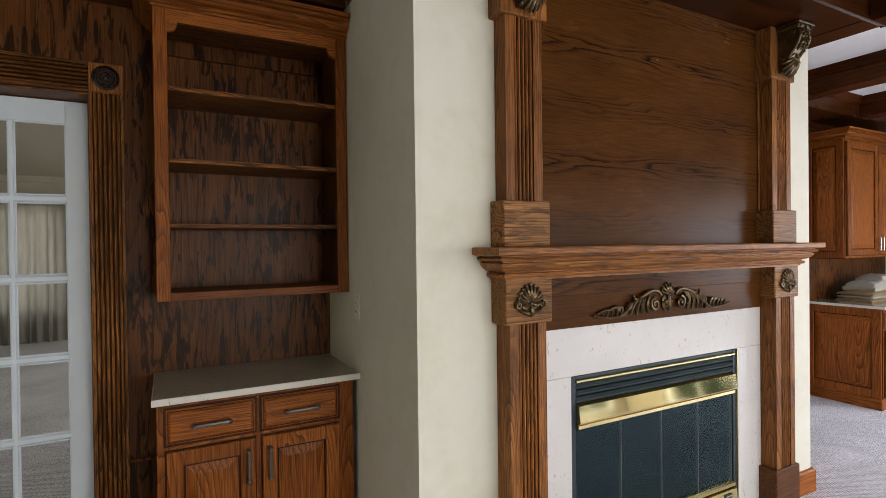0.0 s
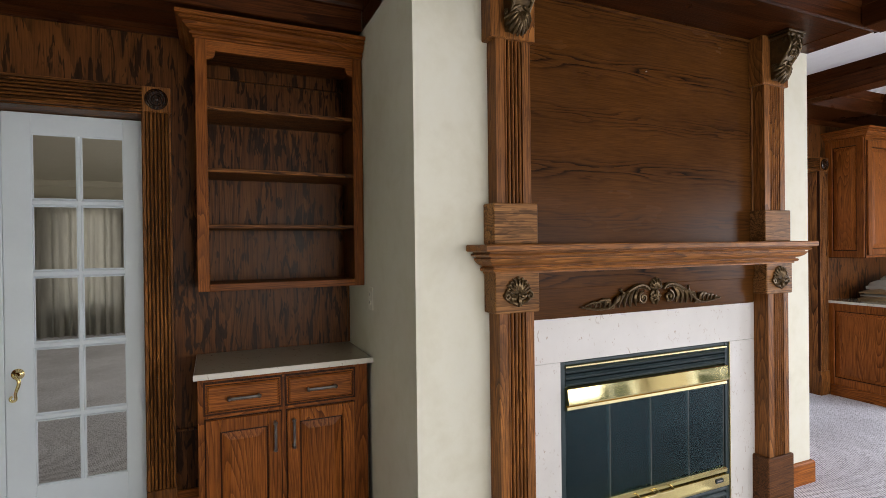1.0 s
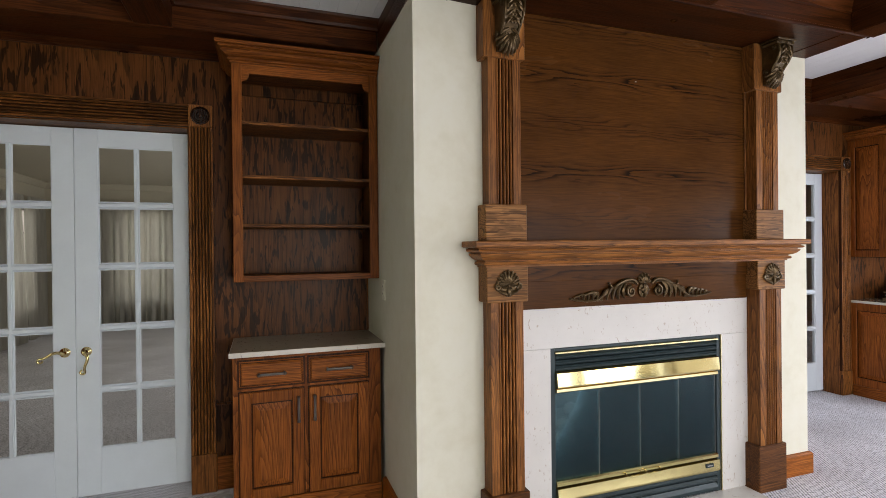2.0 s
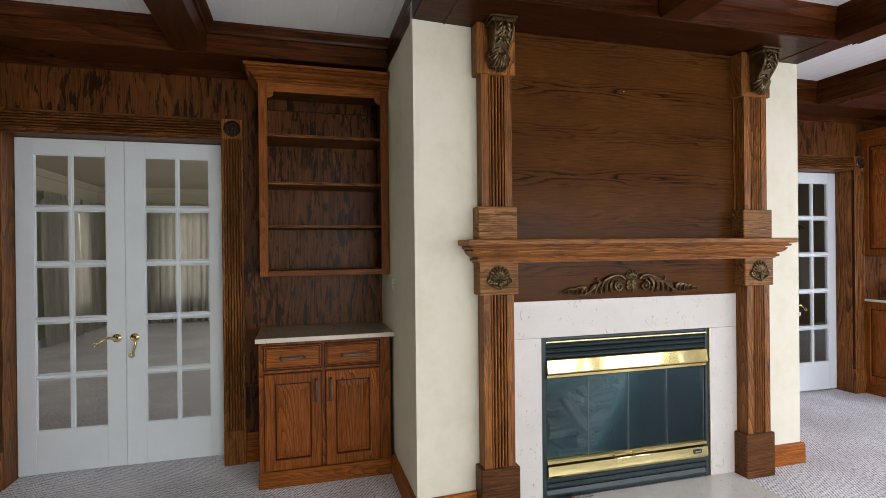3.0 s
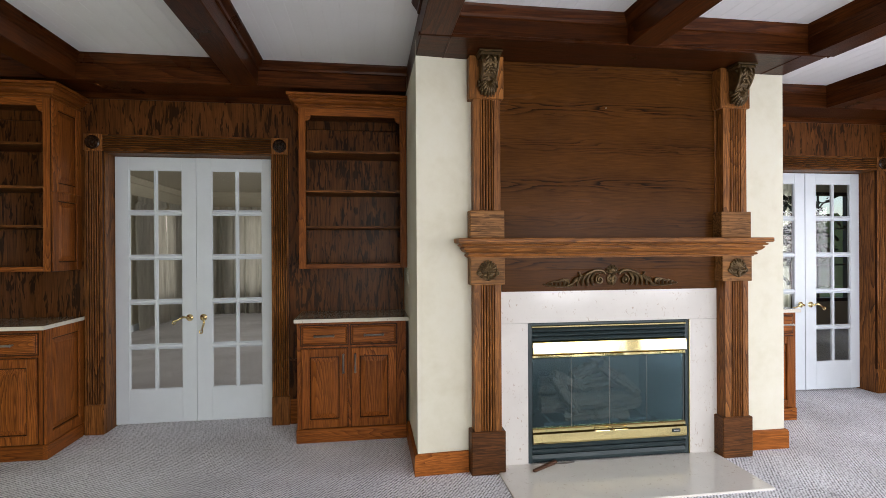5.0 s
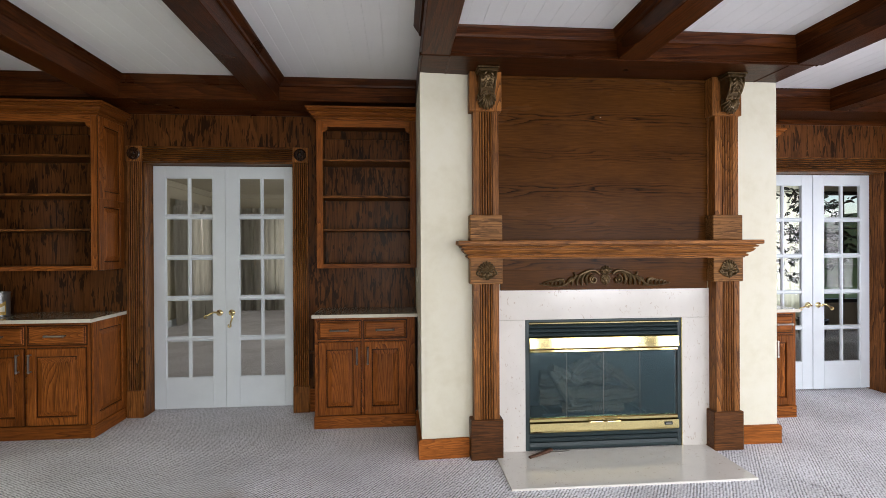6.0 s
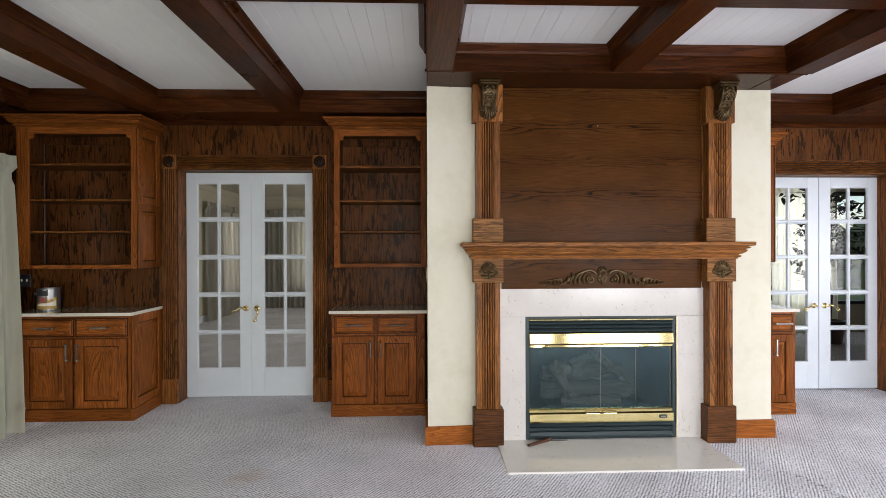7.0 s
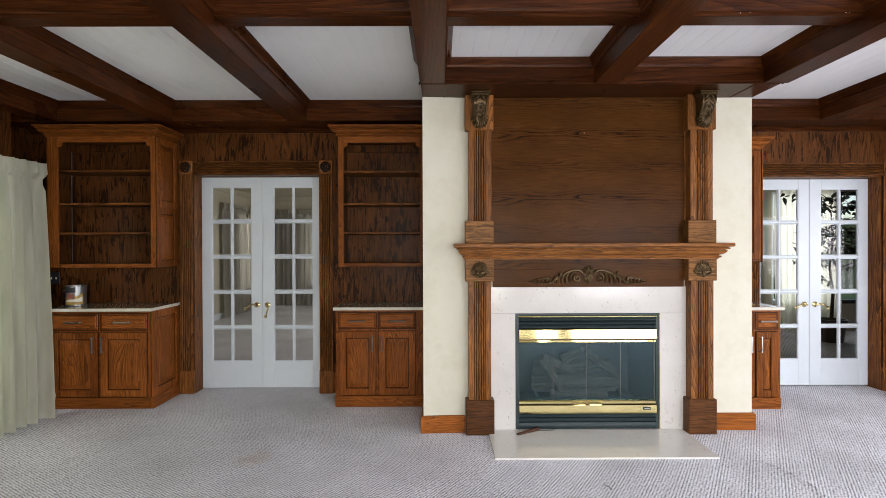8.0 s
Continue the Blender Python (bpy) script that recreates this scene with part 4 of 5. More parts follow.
def curl(cx, cz, y, r0, r1, a0, turns, w0, w1, bm, n=22):
    """A spiral scroll in the upright plane."""
    pts, rad = [], []
    for i in range(n + 1):
        u = i / n
        a = a0 + turns * 2 * math.pi * u
        r = r0 + (r1 - r0) * u
        pts.append((cx + r * math.cos(a), y, cz + r * math.sin(a)))
        rad.append(w0 + (w1 - w0) * u)
    return tube(pts, rad, 7, bm)


def leaf_rod(p0, p1, bend, w, y, bm, n=7):
    """A tapered carved leaf from p0 to p1 in the upright plane, bowed sideways."""
    (x0, z0), (x1, z1) = p0, p1
    dx, dz = x1 - x0, z1 - z0
    pts, rad = [], []
    for i in range(n + 1):
        u = i / n
        s = math.sin(math.pi * u) * bend
        pts.append((x0 + dx * u - dz * s, y - 0.004 * math.sin(math.pi * u), z0 + dz * u + dx * s))
        rad.append(max(0.0012, w * (0.35 + 0.9 * math.sin(math.pi * min(1, u * 0.85 + 0.1)))))
    return tube(pts, rad, 6, bm)


def shell_carving(cx, cz, y, s):
    """A ribbed fan shell on a domed ground, with side scrolls and a pendant leaf; s: half its height."""
    bm = blob((cx, y, cz + 0.22 * s), (s * 0.86, 0.007, s * 0.72), None, None, 3)
    blob((cx, y, cz - 0.48 * s), (s * 0.62, 0.006, s * 0.42), None, bm, 2)
    for i in range(9):
        a = radians(14 + 19 * i)
        ln = s * (1.08 - 0.14 * abs(i - 4) / 4)
        leaf_rod((cx + 0.10 * s * math.cos(a), cz - 0.12 * s + 0.1 * s * math.sin(a)), (cx + ln * math.cos(a), cz - 0.12 * s + ln * math.sin(a)), 0, s * 0.105, y - 0.006, bm)
        blob((cx + ln * math.cos(a), y - 0.004, cz - 0.12 * s + ln * math.sin(a)), (s * 0.15, 0.008, s * 0.15), None, bm, 1)
    for sg in (-1, 1):
        curl(cx + sg * s * 0.92, cz - 0.30 * s, y - 0.006, s * 0.27, s * 0.05, math.pi / 2, -1.35 * sg, s * 0.10, s * 0.06, bm)
        for k in range(5):
            leaf_rod((cx + sg * s * (1.0 - 0.20 * k), cz - (0.46 + 0.06 * k) * s), (cx + sg * s * 0.06, cz - (0.62 + 0.10 * k) * s), 0.2 * sg, s * 0.10, y - 0.003, bm)
        leaf_rod((cx + sg * 0.10 * s, cz - 0.14 * s), (cx + sg * 0.66 * s, cz - 0.22 * s), -0.3 * sg, s * 0.10, y - 0.007, bm)
    leaf_rod((cx, cz - 0.30 * s), (cx, cz - 1.08 * s), 0, s * 0.15, y - 0.007, bm)
    blob((cx, y - 0.008, cz - 0.22 * s), (s * 0.17, 0.009, s * 0.15), None, bm, 1)
    return bm


def swag_carving(cx, cz, y, half):
    """The long acanthus carving: a small shell over a cartouche, arched scrolls at both sides that run out into leaves."""
    bm = bmesh.new()
    sz = cz + 0.046
    blob((cx, y, sz + 0.006), (0.036, 0.008, 0.032), None, bm, 2)
    for i in range(7):
        a = radians(6 + 28 * i)
        ln = 0.043 - 0.006 * abs(i - 3) / 3
        leaf_rod((cx, sz - 0.014), (cx + ln * math.cos(a), sz - 0.010 + ln * math.sin(a)), 0, 0.0062, y - 0.007, bm)
        blob((cx + ln * math.cos(a), y - 0.005, sz - 0.010 + ln * math.sin(a)), (0.0075, 0.008, 0.0075), None, bm, 1)
    # cartouche under the shell
    blob((cx, y, cz - 0.008), (0.034, 0.006, 0.040), None, bm, 2)
    for sg in (-1, 1):
        leaf_rod((cx + sg * 0.004, cz + 0.026), (cx + sg * 0.034, cz - 0.006), -0.35 * sg, 0.0050, y - 0.006, bm)
        leaf_rod((cx + sg * 0.034, cz - 0.004), (cx + sg * 0.004, cz - 0.046), -0.30 * sg, 0.0055, y - 0.006, bm)
        leaf_rod((cx + sg * 0.003, cz + 0.014), (cx + sg * 0.018, cz - 0.026), -0.30 * sg, 0.0050, y - 0.008, bm)
        blob((cx + sg * 0.016, y - 0.008, cz + 0.002), (0.007, 0.007, 0.007), None, bm, 1)
    leaf_rod((cx, cz + 0.006), (cx, cz - 0.048), 0, 0.0065, y - 0.008, bm)
    for sg in (-1, 1):
        X = lambda u: cx + sg * half * u
        # outer arch: rises beside the shell, sweeps down and outwards
        stem, rad = [], []
        for i in range(23):
            u = i / 22
            stem.append((X(0.105 + 0.565 * u ** 1.12), y - 0.007, cz - 0.034 + 0.088 * math.sin(math.pi * min(1.0, 0.10 + 0.93 * u) ** 0.62) - 0.014 * u))
            rad.append(0.0088 * (0.62 + 0.55 * math.sin(math.pi * min(1, 0.15 + u * 0.8))) * (1 - 0.35 * u))
        tube(stem, rad, 7, bm)
        # inner ridge of the arch, and the volute it rolls into
        ridge = [(p[0] + sg * 0.004, y - 0.006, p[2] - 0.0125) for p in stem[2:15]]
        tube(ridge, [0.0045] * len(ridge), 6, bm)
        curl(X(0.190), cz - 0.012, y - 0.006, 0.030, 0.005, math.pi * 0.5, 1.5 * -sg, 0.0070, 0.0062, bm, 26)
        blob((X(0.190), y - 0.008, cz - 0.012), (0.0075, 0.007, 0.0075), None, bm, 1)
        # leaves that hang from the arch and point outwards
        for k, (u0, z0, u1, z1, w) in enumerate(((0.255, 0.034, 0.285, -0.046, 0.0085), (0.300, 0.036, 0.365, -0.050, 0.0090), (0.345, 0.030, 0.445, -0.050, 0.0088),
                                                 (0.395, 0.020, 0.525, -0.050, 0.0080), (0.450, 0.006, 0.600, -0.052, 0.0070))):
            leaf_rod((X(u0), cz + z0), (X(u1), cz + z1), 0.22 * sg, w, y - 0.004, bm, 9)
            leaf_rod((X(u0 + 0.02), cz + z0 - 0.004), (X(u1 - 0.012), cz + z1 + 0.020), 0.30 * sg, w * 0.55, y - 0.009, bm, 7)
        # knob on the arch's back
        leaf_rod((X(0.42), cz + 0.016), (X(0.485), cz + 0.034), -0.3 * sg, 0.0060, y - 0.004, bm)
        blob((X(0.488), y - 0.004, cz + 0.034), (0.0085, 0.008, 0.0075), None, bm, 1)
        # tail: an upright scroll, then running leaves to the tip
        curl(X(0.700), cz - 0.020, y - 0.005, 0.017, 0.004, math.pi * 0.1 if sg > 0 else math.pi * 0.9, 1.25 * sg, 0.0070, 0.0045, bm, 16)
        for k in range(5):
            u = 0.655 + 0.060 * k
            leaf_rod((X(u), cz - 0.048), (X(u + 0.085 - 0.008 * k), cz - 0.016 - 0.0035 * k + 0.005 * (k % 2)), 0.55 * sg, 0.0072 - 0.0006 * k, y - 0.004, bm)
            blob((X(u + 0.085 - 0.008 * k), y - 0.004, cz - 0.018 - 0.0035 * k + 0.005 * (k % 2)), (0.0055, 0.005, 0.0045), None, bm, 1)
        tube([(X(0.58), y - 0.003, cz - 0.048), (X(0.78), y - 0.003, cz - 0.052), (X(0.92), y - 0.003, cz - 0.044), (X(1.0), y - 0.003, cz - 0.036)], [0.0065, 0.0065, 0.0060, 0.0035], 6, bm)
        blob((X(0.99), y - 0.003, cz - 0.037), (0.010, 0.007, 0.006), None, bm, 1)
    return flat_scale(bm, y, 1.1)


def corbel_meshes(cx, y, top, w=0.122):
    """A scrolled bracket under the beam: (body, cap, carving)."""
    prof = [(0.0, -0.030), (0.090, -0.030), (0.101, -0.044), (0.104, -0.066), (0.098, -0.094), (0.082, -0.122), (0.062, -0.146), (0.048, -0.166), (0.044, -0.184),
            (0.046, -0.204), (0.036, -0.226), (0.014, -0.238), (0.0, -0.238)]
    body = prism([(o, top + z) for o, z in prof], cx - w / 2 + 0.008, cx + w / 2 - 0.008, lambda o, z, a: (a, y - o, z))
    for v in body.verts:
        v.co.x = cx + (v.co.x - cx) * (1.0 - 0.16 * min(1.0, max(0.0, (top - 0.06 - v.co.z) / 0.10)))
    cap = bx(cx - w / 2 - 0.010, cx + w / 2 + 0.010, y - 0.116, y, top - 0.012, top - 0.001, 0.003)
    bx(cx - w / 2 - 0.004, cx + w / 2 + 0.004, y - 0.110, y, top - 0.032, top - 0.012, 0.006, cap)
    for k in range(3):
        xx = cx + (k - 1) * 0.046
        for d in (-0.004, 0.004):
            bx(xx + d - 0.0022, xx + d + 0.0022, y - 0.1130, y - 0.106, top - 0.031, top - 0.013, 0.001, cap)
    front = prof[1:9]
    carve = bmesh.new()
    for sg in (-1, 1):
        # rolled borders down both edges, ending in small volutes
        line = [(cx + sg * (w / 2 - 0.012 - 0.010 * i / 7), y - o - 0.002, top + z) for i, (o, z) in enumerate(front)]
        tube(line, [0.0075] * 8, 8, carve)
        for o, z in (front[1], front[6]):
            lathe([(0.0, -0.003), (0.014, -0.002), (0.014, 0.003), (0.009, 0.006), (0.006, 0.003), (0.0, 0.007)], pose(cx + sg * (w / 2 - 0.008), y - o + 0.022, top + z - 0.004, 0, 90 * sg, 0), 14, carve)
        # leaves beside the flower
        for k in range(4):
            o, z = front[1 + k]
            leaf = [(cx + sg * (0.008 + 0.009 * i), y - o - 0.004 - 0.004 * math.sin(i), top + z - 0.010 * i + 0.012) for i in range(4)]
            tube(leaf, [0.0035, 0.0065, 0.0065, 0.003], 6, carve)
        tube([(cx + sg * 0.008, y - 0.062, top - 0.150), (cx + sg * 0.030, y - 0.058, top - 0.160), (cx + sg * 0.046, y - 0.050, top - 0.176)], [0.006, 0.009, 0.004], 7, carve)
    # the fan shell at the foot, its ribs spread and jutting out
    for i in range(9):
        a = radians(-66 + 16.5 * i)
        reach = 0.088 + 0.010 * math.cos(a)
        pts = []
        for u in (0.0, 0.3, 0.6, 0.85, 1.0):
            r = 0.012 + (reach - 0.012) * u
            pts.append((cx + r * 0.72 * math.sin(a), y - 0.050 - 0.016 * math.sin(math.pi * u) + 0.026 * u * u, top - 0.160 - r * math.cos(a)))
        tube(pts, [0.003, 0.0058, 0.0080, 0.0088, 0.0050], 8, carve)
    # flower in the middle of the scroll
    for i in range(6):
        a = math.pi * 2 * i / 6
        c = (cx + 0.016 * math.cos(a), y - 0.094 + 0.012 * math.sin(a) * -0.5, top - 0.112 + 0.018 * math.sin(a))
        blob(c, (0.0105, 0.007, 0.0105), None, carve, 1)
    blob((cx, y - 0.098, top - 0.112), (0.007, 0.008, 0.007), None, carve, 1)
    for i in range(5):
        blob((cx + (i - 2) * 0.017, y - 0.106, top - 0.058 - 0.006 * abs(i - 2)), (0.008, 0.006, 0.012), None, carve, 1)
    return body, cap, carve


mantel = thing("fireplace_mantel", (2.108, CH_Y, 0), "tall stained oak fireplace mantel with reeded pilasters and carved mounts", "mantelpiece")
PIL = (1.271, 2.946)
SHELF = 1.443
for cx in PIL:
    part("plinth_block", bx(cx - 0.107, cx + 0.107, 1.598, CH_Y, 0, 0.266, 0.005), PLINTH, mantel)
    sh = [(u, v) for u, v in reeds(0.168, 0.101, 5, 0.040)]
    part("shaft", shade_valleys(prism(sh, 0.266, 1.160, lambda u, v, c: (cx - 0.084 + u, CH_Y - v, c)), CH_Y - 0.101), (MANT_V, VALLEY_SHADE), mantel)
    cap = part("cap_block", bx(cx - 0.107, cx + 0.107, 1.600, CH_Y, 1.158, 1.345, 0.004), BLOCK, mantel)
    part("shell_carving", shell_carving(cx, 1.247, 1.598, 0.058), GOLD, cap, "dark gilt carved shell", True)
    part("upper_block", bx(cx - 0.107, cx + 0.107, 1.606, CH_Y, SHELF, 1.614, 0.004), BLOCK, mantel)
    sh = reeds(0.168, 0.086, 5, 0.040)
    part("upper_shaft", shade_valleys(prism(sh, 1.614, 2.300, lambda u, v, c: (cx - 0.081 + u, CH_Y - v, c)), CH_Y - 0.086), (MANT_V, VALLEY_SHADE), mantel)
    part("top_block", bx(cx - 0.107, cx + 0.107, 1.612, CH_Y, 2.296, SOFFIT - 0.001, 0.004), MANT_V, mantel)
    body, capm, carve = corbel_meshes(cx + 0.002, 1.612, SOFFIT - 0.002)
    co = part("corbel", body, GOLD, mantel, "dark gilt acanthus corbel under the beam", True)
    part("corbel_cap", capm, GOLD, co)
    part("leaf_carving", carve, GOLD, co, "", True)
xa, xb = PIL[0] - 0.107, PIL[1] + 0.107
prof = [(0.0, 1.322), (0.006, 1.322), (0.006, 1.330), (0.018, 1.333), (0.022, 1.340), (0.019, 1.347), (0.010, 1.349), (0.010, 1.354), (0.026, 1.358), (0.040, 1.367), (0.050, 1.379),
        (0.052, 1.386), (0.042, 1.388), (0.042, 1.393), (0.060, 1.395), (0.066, 1.401), (0.063, 1.406), (0.054, 1.408), (0.054, 1.412), (0.080, 1.414), (0.087, 1.418), (0.087, 1.438),
        (0.083, SHELF), (0.0, SHELF)]
part("shelf_moulding", sweep([(xa, CH_Y), (xa, 1.598), (xb, 1.598), (xb, CH_Y)], prof), MANT_H, mantel)
part("shelf_top", bx(xa + 0.001, xb - 0.001, 1.599, CH_Y, 1.420, SHELF - 0.0005, 0.0), MANT_H, mantel)
fr = part("frieze", bx(PIL[0] + 0.107, PIL[1] - 0.107, 1.676, CH_Y, 1.108, 1.340, 0.002), OVER_H, mantel)
part("frieze_lip", bx(PIL[0] + 0.107, PIL[1] - 0.107, 1.668, 1.677, 1.243, 1.338, 0.002), OVER_H, mantel)
part("swag_carving", swag_carving(2.104, 1.188, 1.668, 0.455), GOLD, fr, "dark gilt carved acanthus scroll with a shell", True)
part("overmantel_panel", bx(PIL[0] + 0.086, PIL[1] - 0.086, 1.694, CH_Y, SHELF, SOFFIT - 0.001, 0.001), OVER_H, mantel, "smooth dark oak veneer panel with level grain")
part("top_bead", bx(PIL[0] + 0.107, PIL[1] - 0.107, 1.684, 1.6945, SOFFIT - 0.022, SOFFIT - 0.001, 0.003), OVER_H, mantel)
part("panel_bead", bx(PIL[0] + 0.086, PIL[0] + 0.098, 1.684, 1.6945, SHELF, SOFFIT - 0.02, 0.003), MANT_V, mantel)
part("panel_bead", bx(PIL[1] - 0.098, PIL[1] - 0.086, 1.684, 1.6945, SHELF, SOFFIT - 0.02, 0.003), MANT_V, mantel)

surround = thing("marble_surround", (2.096, 1.69, 0), "polished cream fossil marble fireplace surround", "fireplace surround")
mx0, mx1 = PIL[0] + 0.085, PIL[1] - 0.085
part("left_leg", bx(mx0, FB[0], 1.690, CH_Y + 0.03, 0.012, 0.9045, 0.0015), MARBLE, surround)
part("right_leg", bx(FB[1], mx1, 1.690, CH_Y + 0.03, 0.012, 0.9045, 0.0015), MARBLE, surround)
part("header", bx(mx0, mx1, 1.690, CH_Y + 0.0, 0.9055, 1.109, 0.0015), MARBLE, surround)
solo("hearth", bx(1.335, 2.835, 1.160, 1.70, -0.02, 0.012, 0.003), HEARTH, "polished cream marble hearth slab set in the carpet", "hearth", (2.08, 1.4, 0.0))

insert = thing("gas_fireplace", (2.096, 1.70, 0.012), "black steel gas fireplace insert with brass trim and glass doors", "fireplace")
a, b = FB[0] + 0.002, FB[1] - 0.002
part("frame_side", bx(a, a + 0.026, 1.694, 1.78, 0.013, 0.903, 0.002), BLACK, insert)
part("frame_side", bx(b - 0.026, b, 1.694, 1.78, 0.013, 0.903, 0.002), BLACK, insert)
part("frame_top", bx(a + 0.026, b - 0.026, 1.695, 1.78, 0.888, 0.903, 0.002), BLACK, insert)
# added strip; its brass tone stands for the marble's thickness in shadow
part("brass_angle", bx(FB[1] - 0.0015, FB[1] + 0.0045, 1.6865, 1.6935, 0.013, 0.904, 0.001), BRASS_SATIN, insert, "thin brass-coloured strip for the shaded marble reveal")
a, b = a + 0.026, b - 0.026


def slat(z0, z1):
    pts = [(1.699, z0), (1.692, z0 + 0.005), (1.690, (z0 + z1) / 2), (1.700, z1 - 0.002), (1.716, z1), (1.716, z0)]
    return prism(pts, a, b, lambda u, v, c: (c, u, v))


for z0, z1 in ((0.846, 0.870), (0.818, 0.842), (0.788, 0.814), (0.102, 0.132), (0.068, 0.098), (0.016, 0.064)):
    part("louvre", slat(z0, z1), BLACK, insert)
part("louvre_back", bx(a, b, 1.722, 1.76, 0.014, 0.137, 0), SOOT, insert)
part("louvre_back", bx(a, b, 1.722, 1.76, 0.786, 0.888, 0), SOOT, insert)
part("brass_strip", prism([(1.694, 0.873), (1.684, 0.877), (1.684, 0.884), (1.694, 0.888)], a - 0.004, b + 0.004, lambda u, v, c: (c, u, v)), BRASS, insert)
part("brass_hood", prism([(1.712, 0.788), (1.682, 0.783), (1.678, 0.780), (1.668, 0.714), (1.670, 0.708), (1.712, 0.710)], a, b, lambda u, v, c: (c, u, v)), BRASS, insert)
part("brass_strip", prism([(1.71, 0.704), (1.686, 0.704), (1.678, 0.699), (1.677, 0.686), (1.684, 0.680), (1.71, 0.680)], a - 0.002, b - 0.006, lambda u, v, c: (c, u, v)), BRASS, insert)
part("brass_strip", prism([(1.71, 0.235), (1.688, 0.235), (1.680, 0.229), (1.680, 0.213), (1.686, 0.208), (1.71, 0.208)], a - 0.002, b - 0.006, lambda u, v, c: (c, u, v)), BRASS_SATIN, insert)
band = part("brass_band", prism([(1.712, 0.204), (1.676, 0.200), (1.672, 0.150), (1.678, 0.138), (1.712, 0.138)], a, b, lambda u, v, c: (c, u, v)), BRASS_SATIN, insert)
part("badge", bx(b - 0.105, b - 0.048, 1.6695, 1.674, 0.166, 0.188, 0.002), BLACK, band, "small black maker's plate")
part("badge_bar", bx(b - 0.096, b - 0.056, 1.668, 1.670, 0.174, 0.181, 0.001), STEEL, band)
step = (b - a - 0.01) / 4
for i in range(4):
    gp = part("glass_panel", bx(a + 0.004 + i * step, a + 0.004 + (i + 1) * step - 0.003, 1.700, 1.705, 0.235, 0.680, 0.001), SMOKED, insert)
    gp.visible_shadow = False
    part("glass_edge", bx(a + 0.0012 + (i + 1) * step, a + 0.0036 + (i + 1) * step, 1.699, 1.706, 0.235, 0.680, 0), PEWTER, gp)
for sx in (-1, 1):
    c = 2.092 + sx * 0.062
    pts = [(c - 0.048, 1.682, 0.222), (c - 0.048, 1.655, 0.214), (c - 0.044, 1.650, 0.212), (c + 0.044, 1.650, 0.212), (c + 0.048, 1.655, 0.214), (c + 0.048, 1.682, 0.222)]
    part("wire_handle", tube(pts, 0.0038, 8), BRASS, insert, "", True)
bm = bx(a, b, 2.26, 2.28, 0.14, 0.80, 0)
bx(a, a + 0.01, 1.72, 2.26, 0.14, 0.80, 0, bm)
bx(b - 0.01, b, 1.72, 2.26, 0.14, 0.80, 0, bm)
bx(a, b, 1.722, 2.28, 0.80, 0.81, 0, bm)
bx(a, b, 1.722, 2.28, 0.13, 0.14, 0, bm)
part("firebox", bm, SOOT, insert, "dark metal firebox lining")


def log(p, q, r, seed):
    """A knobbly ceramic log."""
    rnd = random.Random(seed)
    p, q = Vector(p), Vector(q)
    n = 16
    pts = [p.lerp(q, i / n) + Vector((rnd.uniform(-1, 1), rnd.uniform(-1, 1), rnd.uniform(-1, 1))) * r * 0.14 for i in range(n + 1)]
    bm = tube(pts, [r * rnd.uniform(0.82, 1.1) for _ in range(n + 1)], 44)
    axis = (q - p).normalized()
    for v in bm.verts:
        along = (v.co - p).dot(axis)
        out = v.co - p - axis * along
        if out.length > 1e-4:
            turn = math.atan2(out.z, out.x + out.y)
            v.co += out.normalized() * r * (0.10 * math.sin(turn * 11 + along * 14 + seed) + 0.08 * noise.noise(Vector((turn * 3, along * 30, seed))))
    return bm


logs = thing("gas_log_set", (2.08, 1.95, 0.14), "brown grey ceramic log set on a grate inside the firebox", "gas logs")
for i, (p, q, r) in enumerate((((1.72, 1.98, 0.295), (2.44, 1.98, 0.300), 0.062), ((1.76, 2.08, 0.40), (2.40, 2.10, 0.41), 0.055), ((1.80, 1.88, 0.50), (1.93, 1.84, 0.27), 0.036),
                               ((1.79, 1.90, 0.52), (2.02, 1.98, 0.40), 0.034), ((1.98, 2.02, 0.47), (2.24, 2.04, 0.58), 0.045), ((2.16, 1.95, 0.56), (2.42, 1.92, 0.36), 0.036),
                               ((1.86, 1.86, 0.24), (2.30, 1.84, 0.25), 0.040))):
    part("log", log(p, q, r, i), BARK, logs, "", True)
grate = bx(1.70, 2.46, 1.82, 1.84, 0.20, 0.222, 0.003)
for k in range(6):
    xx = 1.74 + k * 0.136
    bx(xx, xx + 0.014, 1.80, 2.10, 0.222, 0.236, 0.002, grate)
bx(1.72, 1.735, 1.82, 1.84, 0.14, 0.20, 0, grate)
bx(2.43, 2.445, 1.82, 1.84, 0.14, 0.20, 0, grate)
part("grate", grate, BLACK, logs)

# a small chrome nail left in the overmantel panel
solo("nail", lathe([(0.0, 0.0), (0.0025, 0.0005), (0.0025, 0.010), (0.0055, 0.011), (0.0050, 0.014), (0.0, 0.015)], pose(2.08, 1.6935, 2.287, 90, 0, 0) @ Matrix.Scale(0.6, 4), 10), PEWTER,
     "small bright nail in the oak panel", "nail", (2.08, 1.6935, 2.287))

# a loose splinter of moulding and a bent wire lie on the hearth
stick = bx(-0.105, 0.105, -0.013, 0.013, 0.0, 0.022, 0.004)
for v in stick.verts:
    v.co.z *= 0.55 + 2.2 * (v.co.x + 0.105)
    v.co.y += 0.012 * math.sin(v.co.x * 14)
bmesh.ops.transform(stick, matrix=pose(1.635, 1.625, 0.0125, 0, 0, 23), verts=stick.verts)
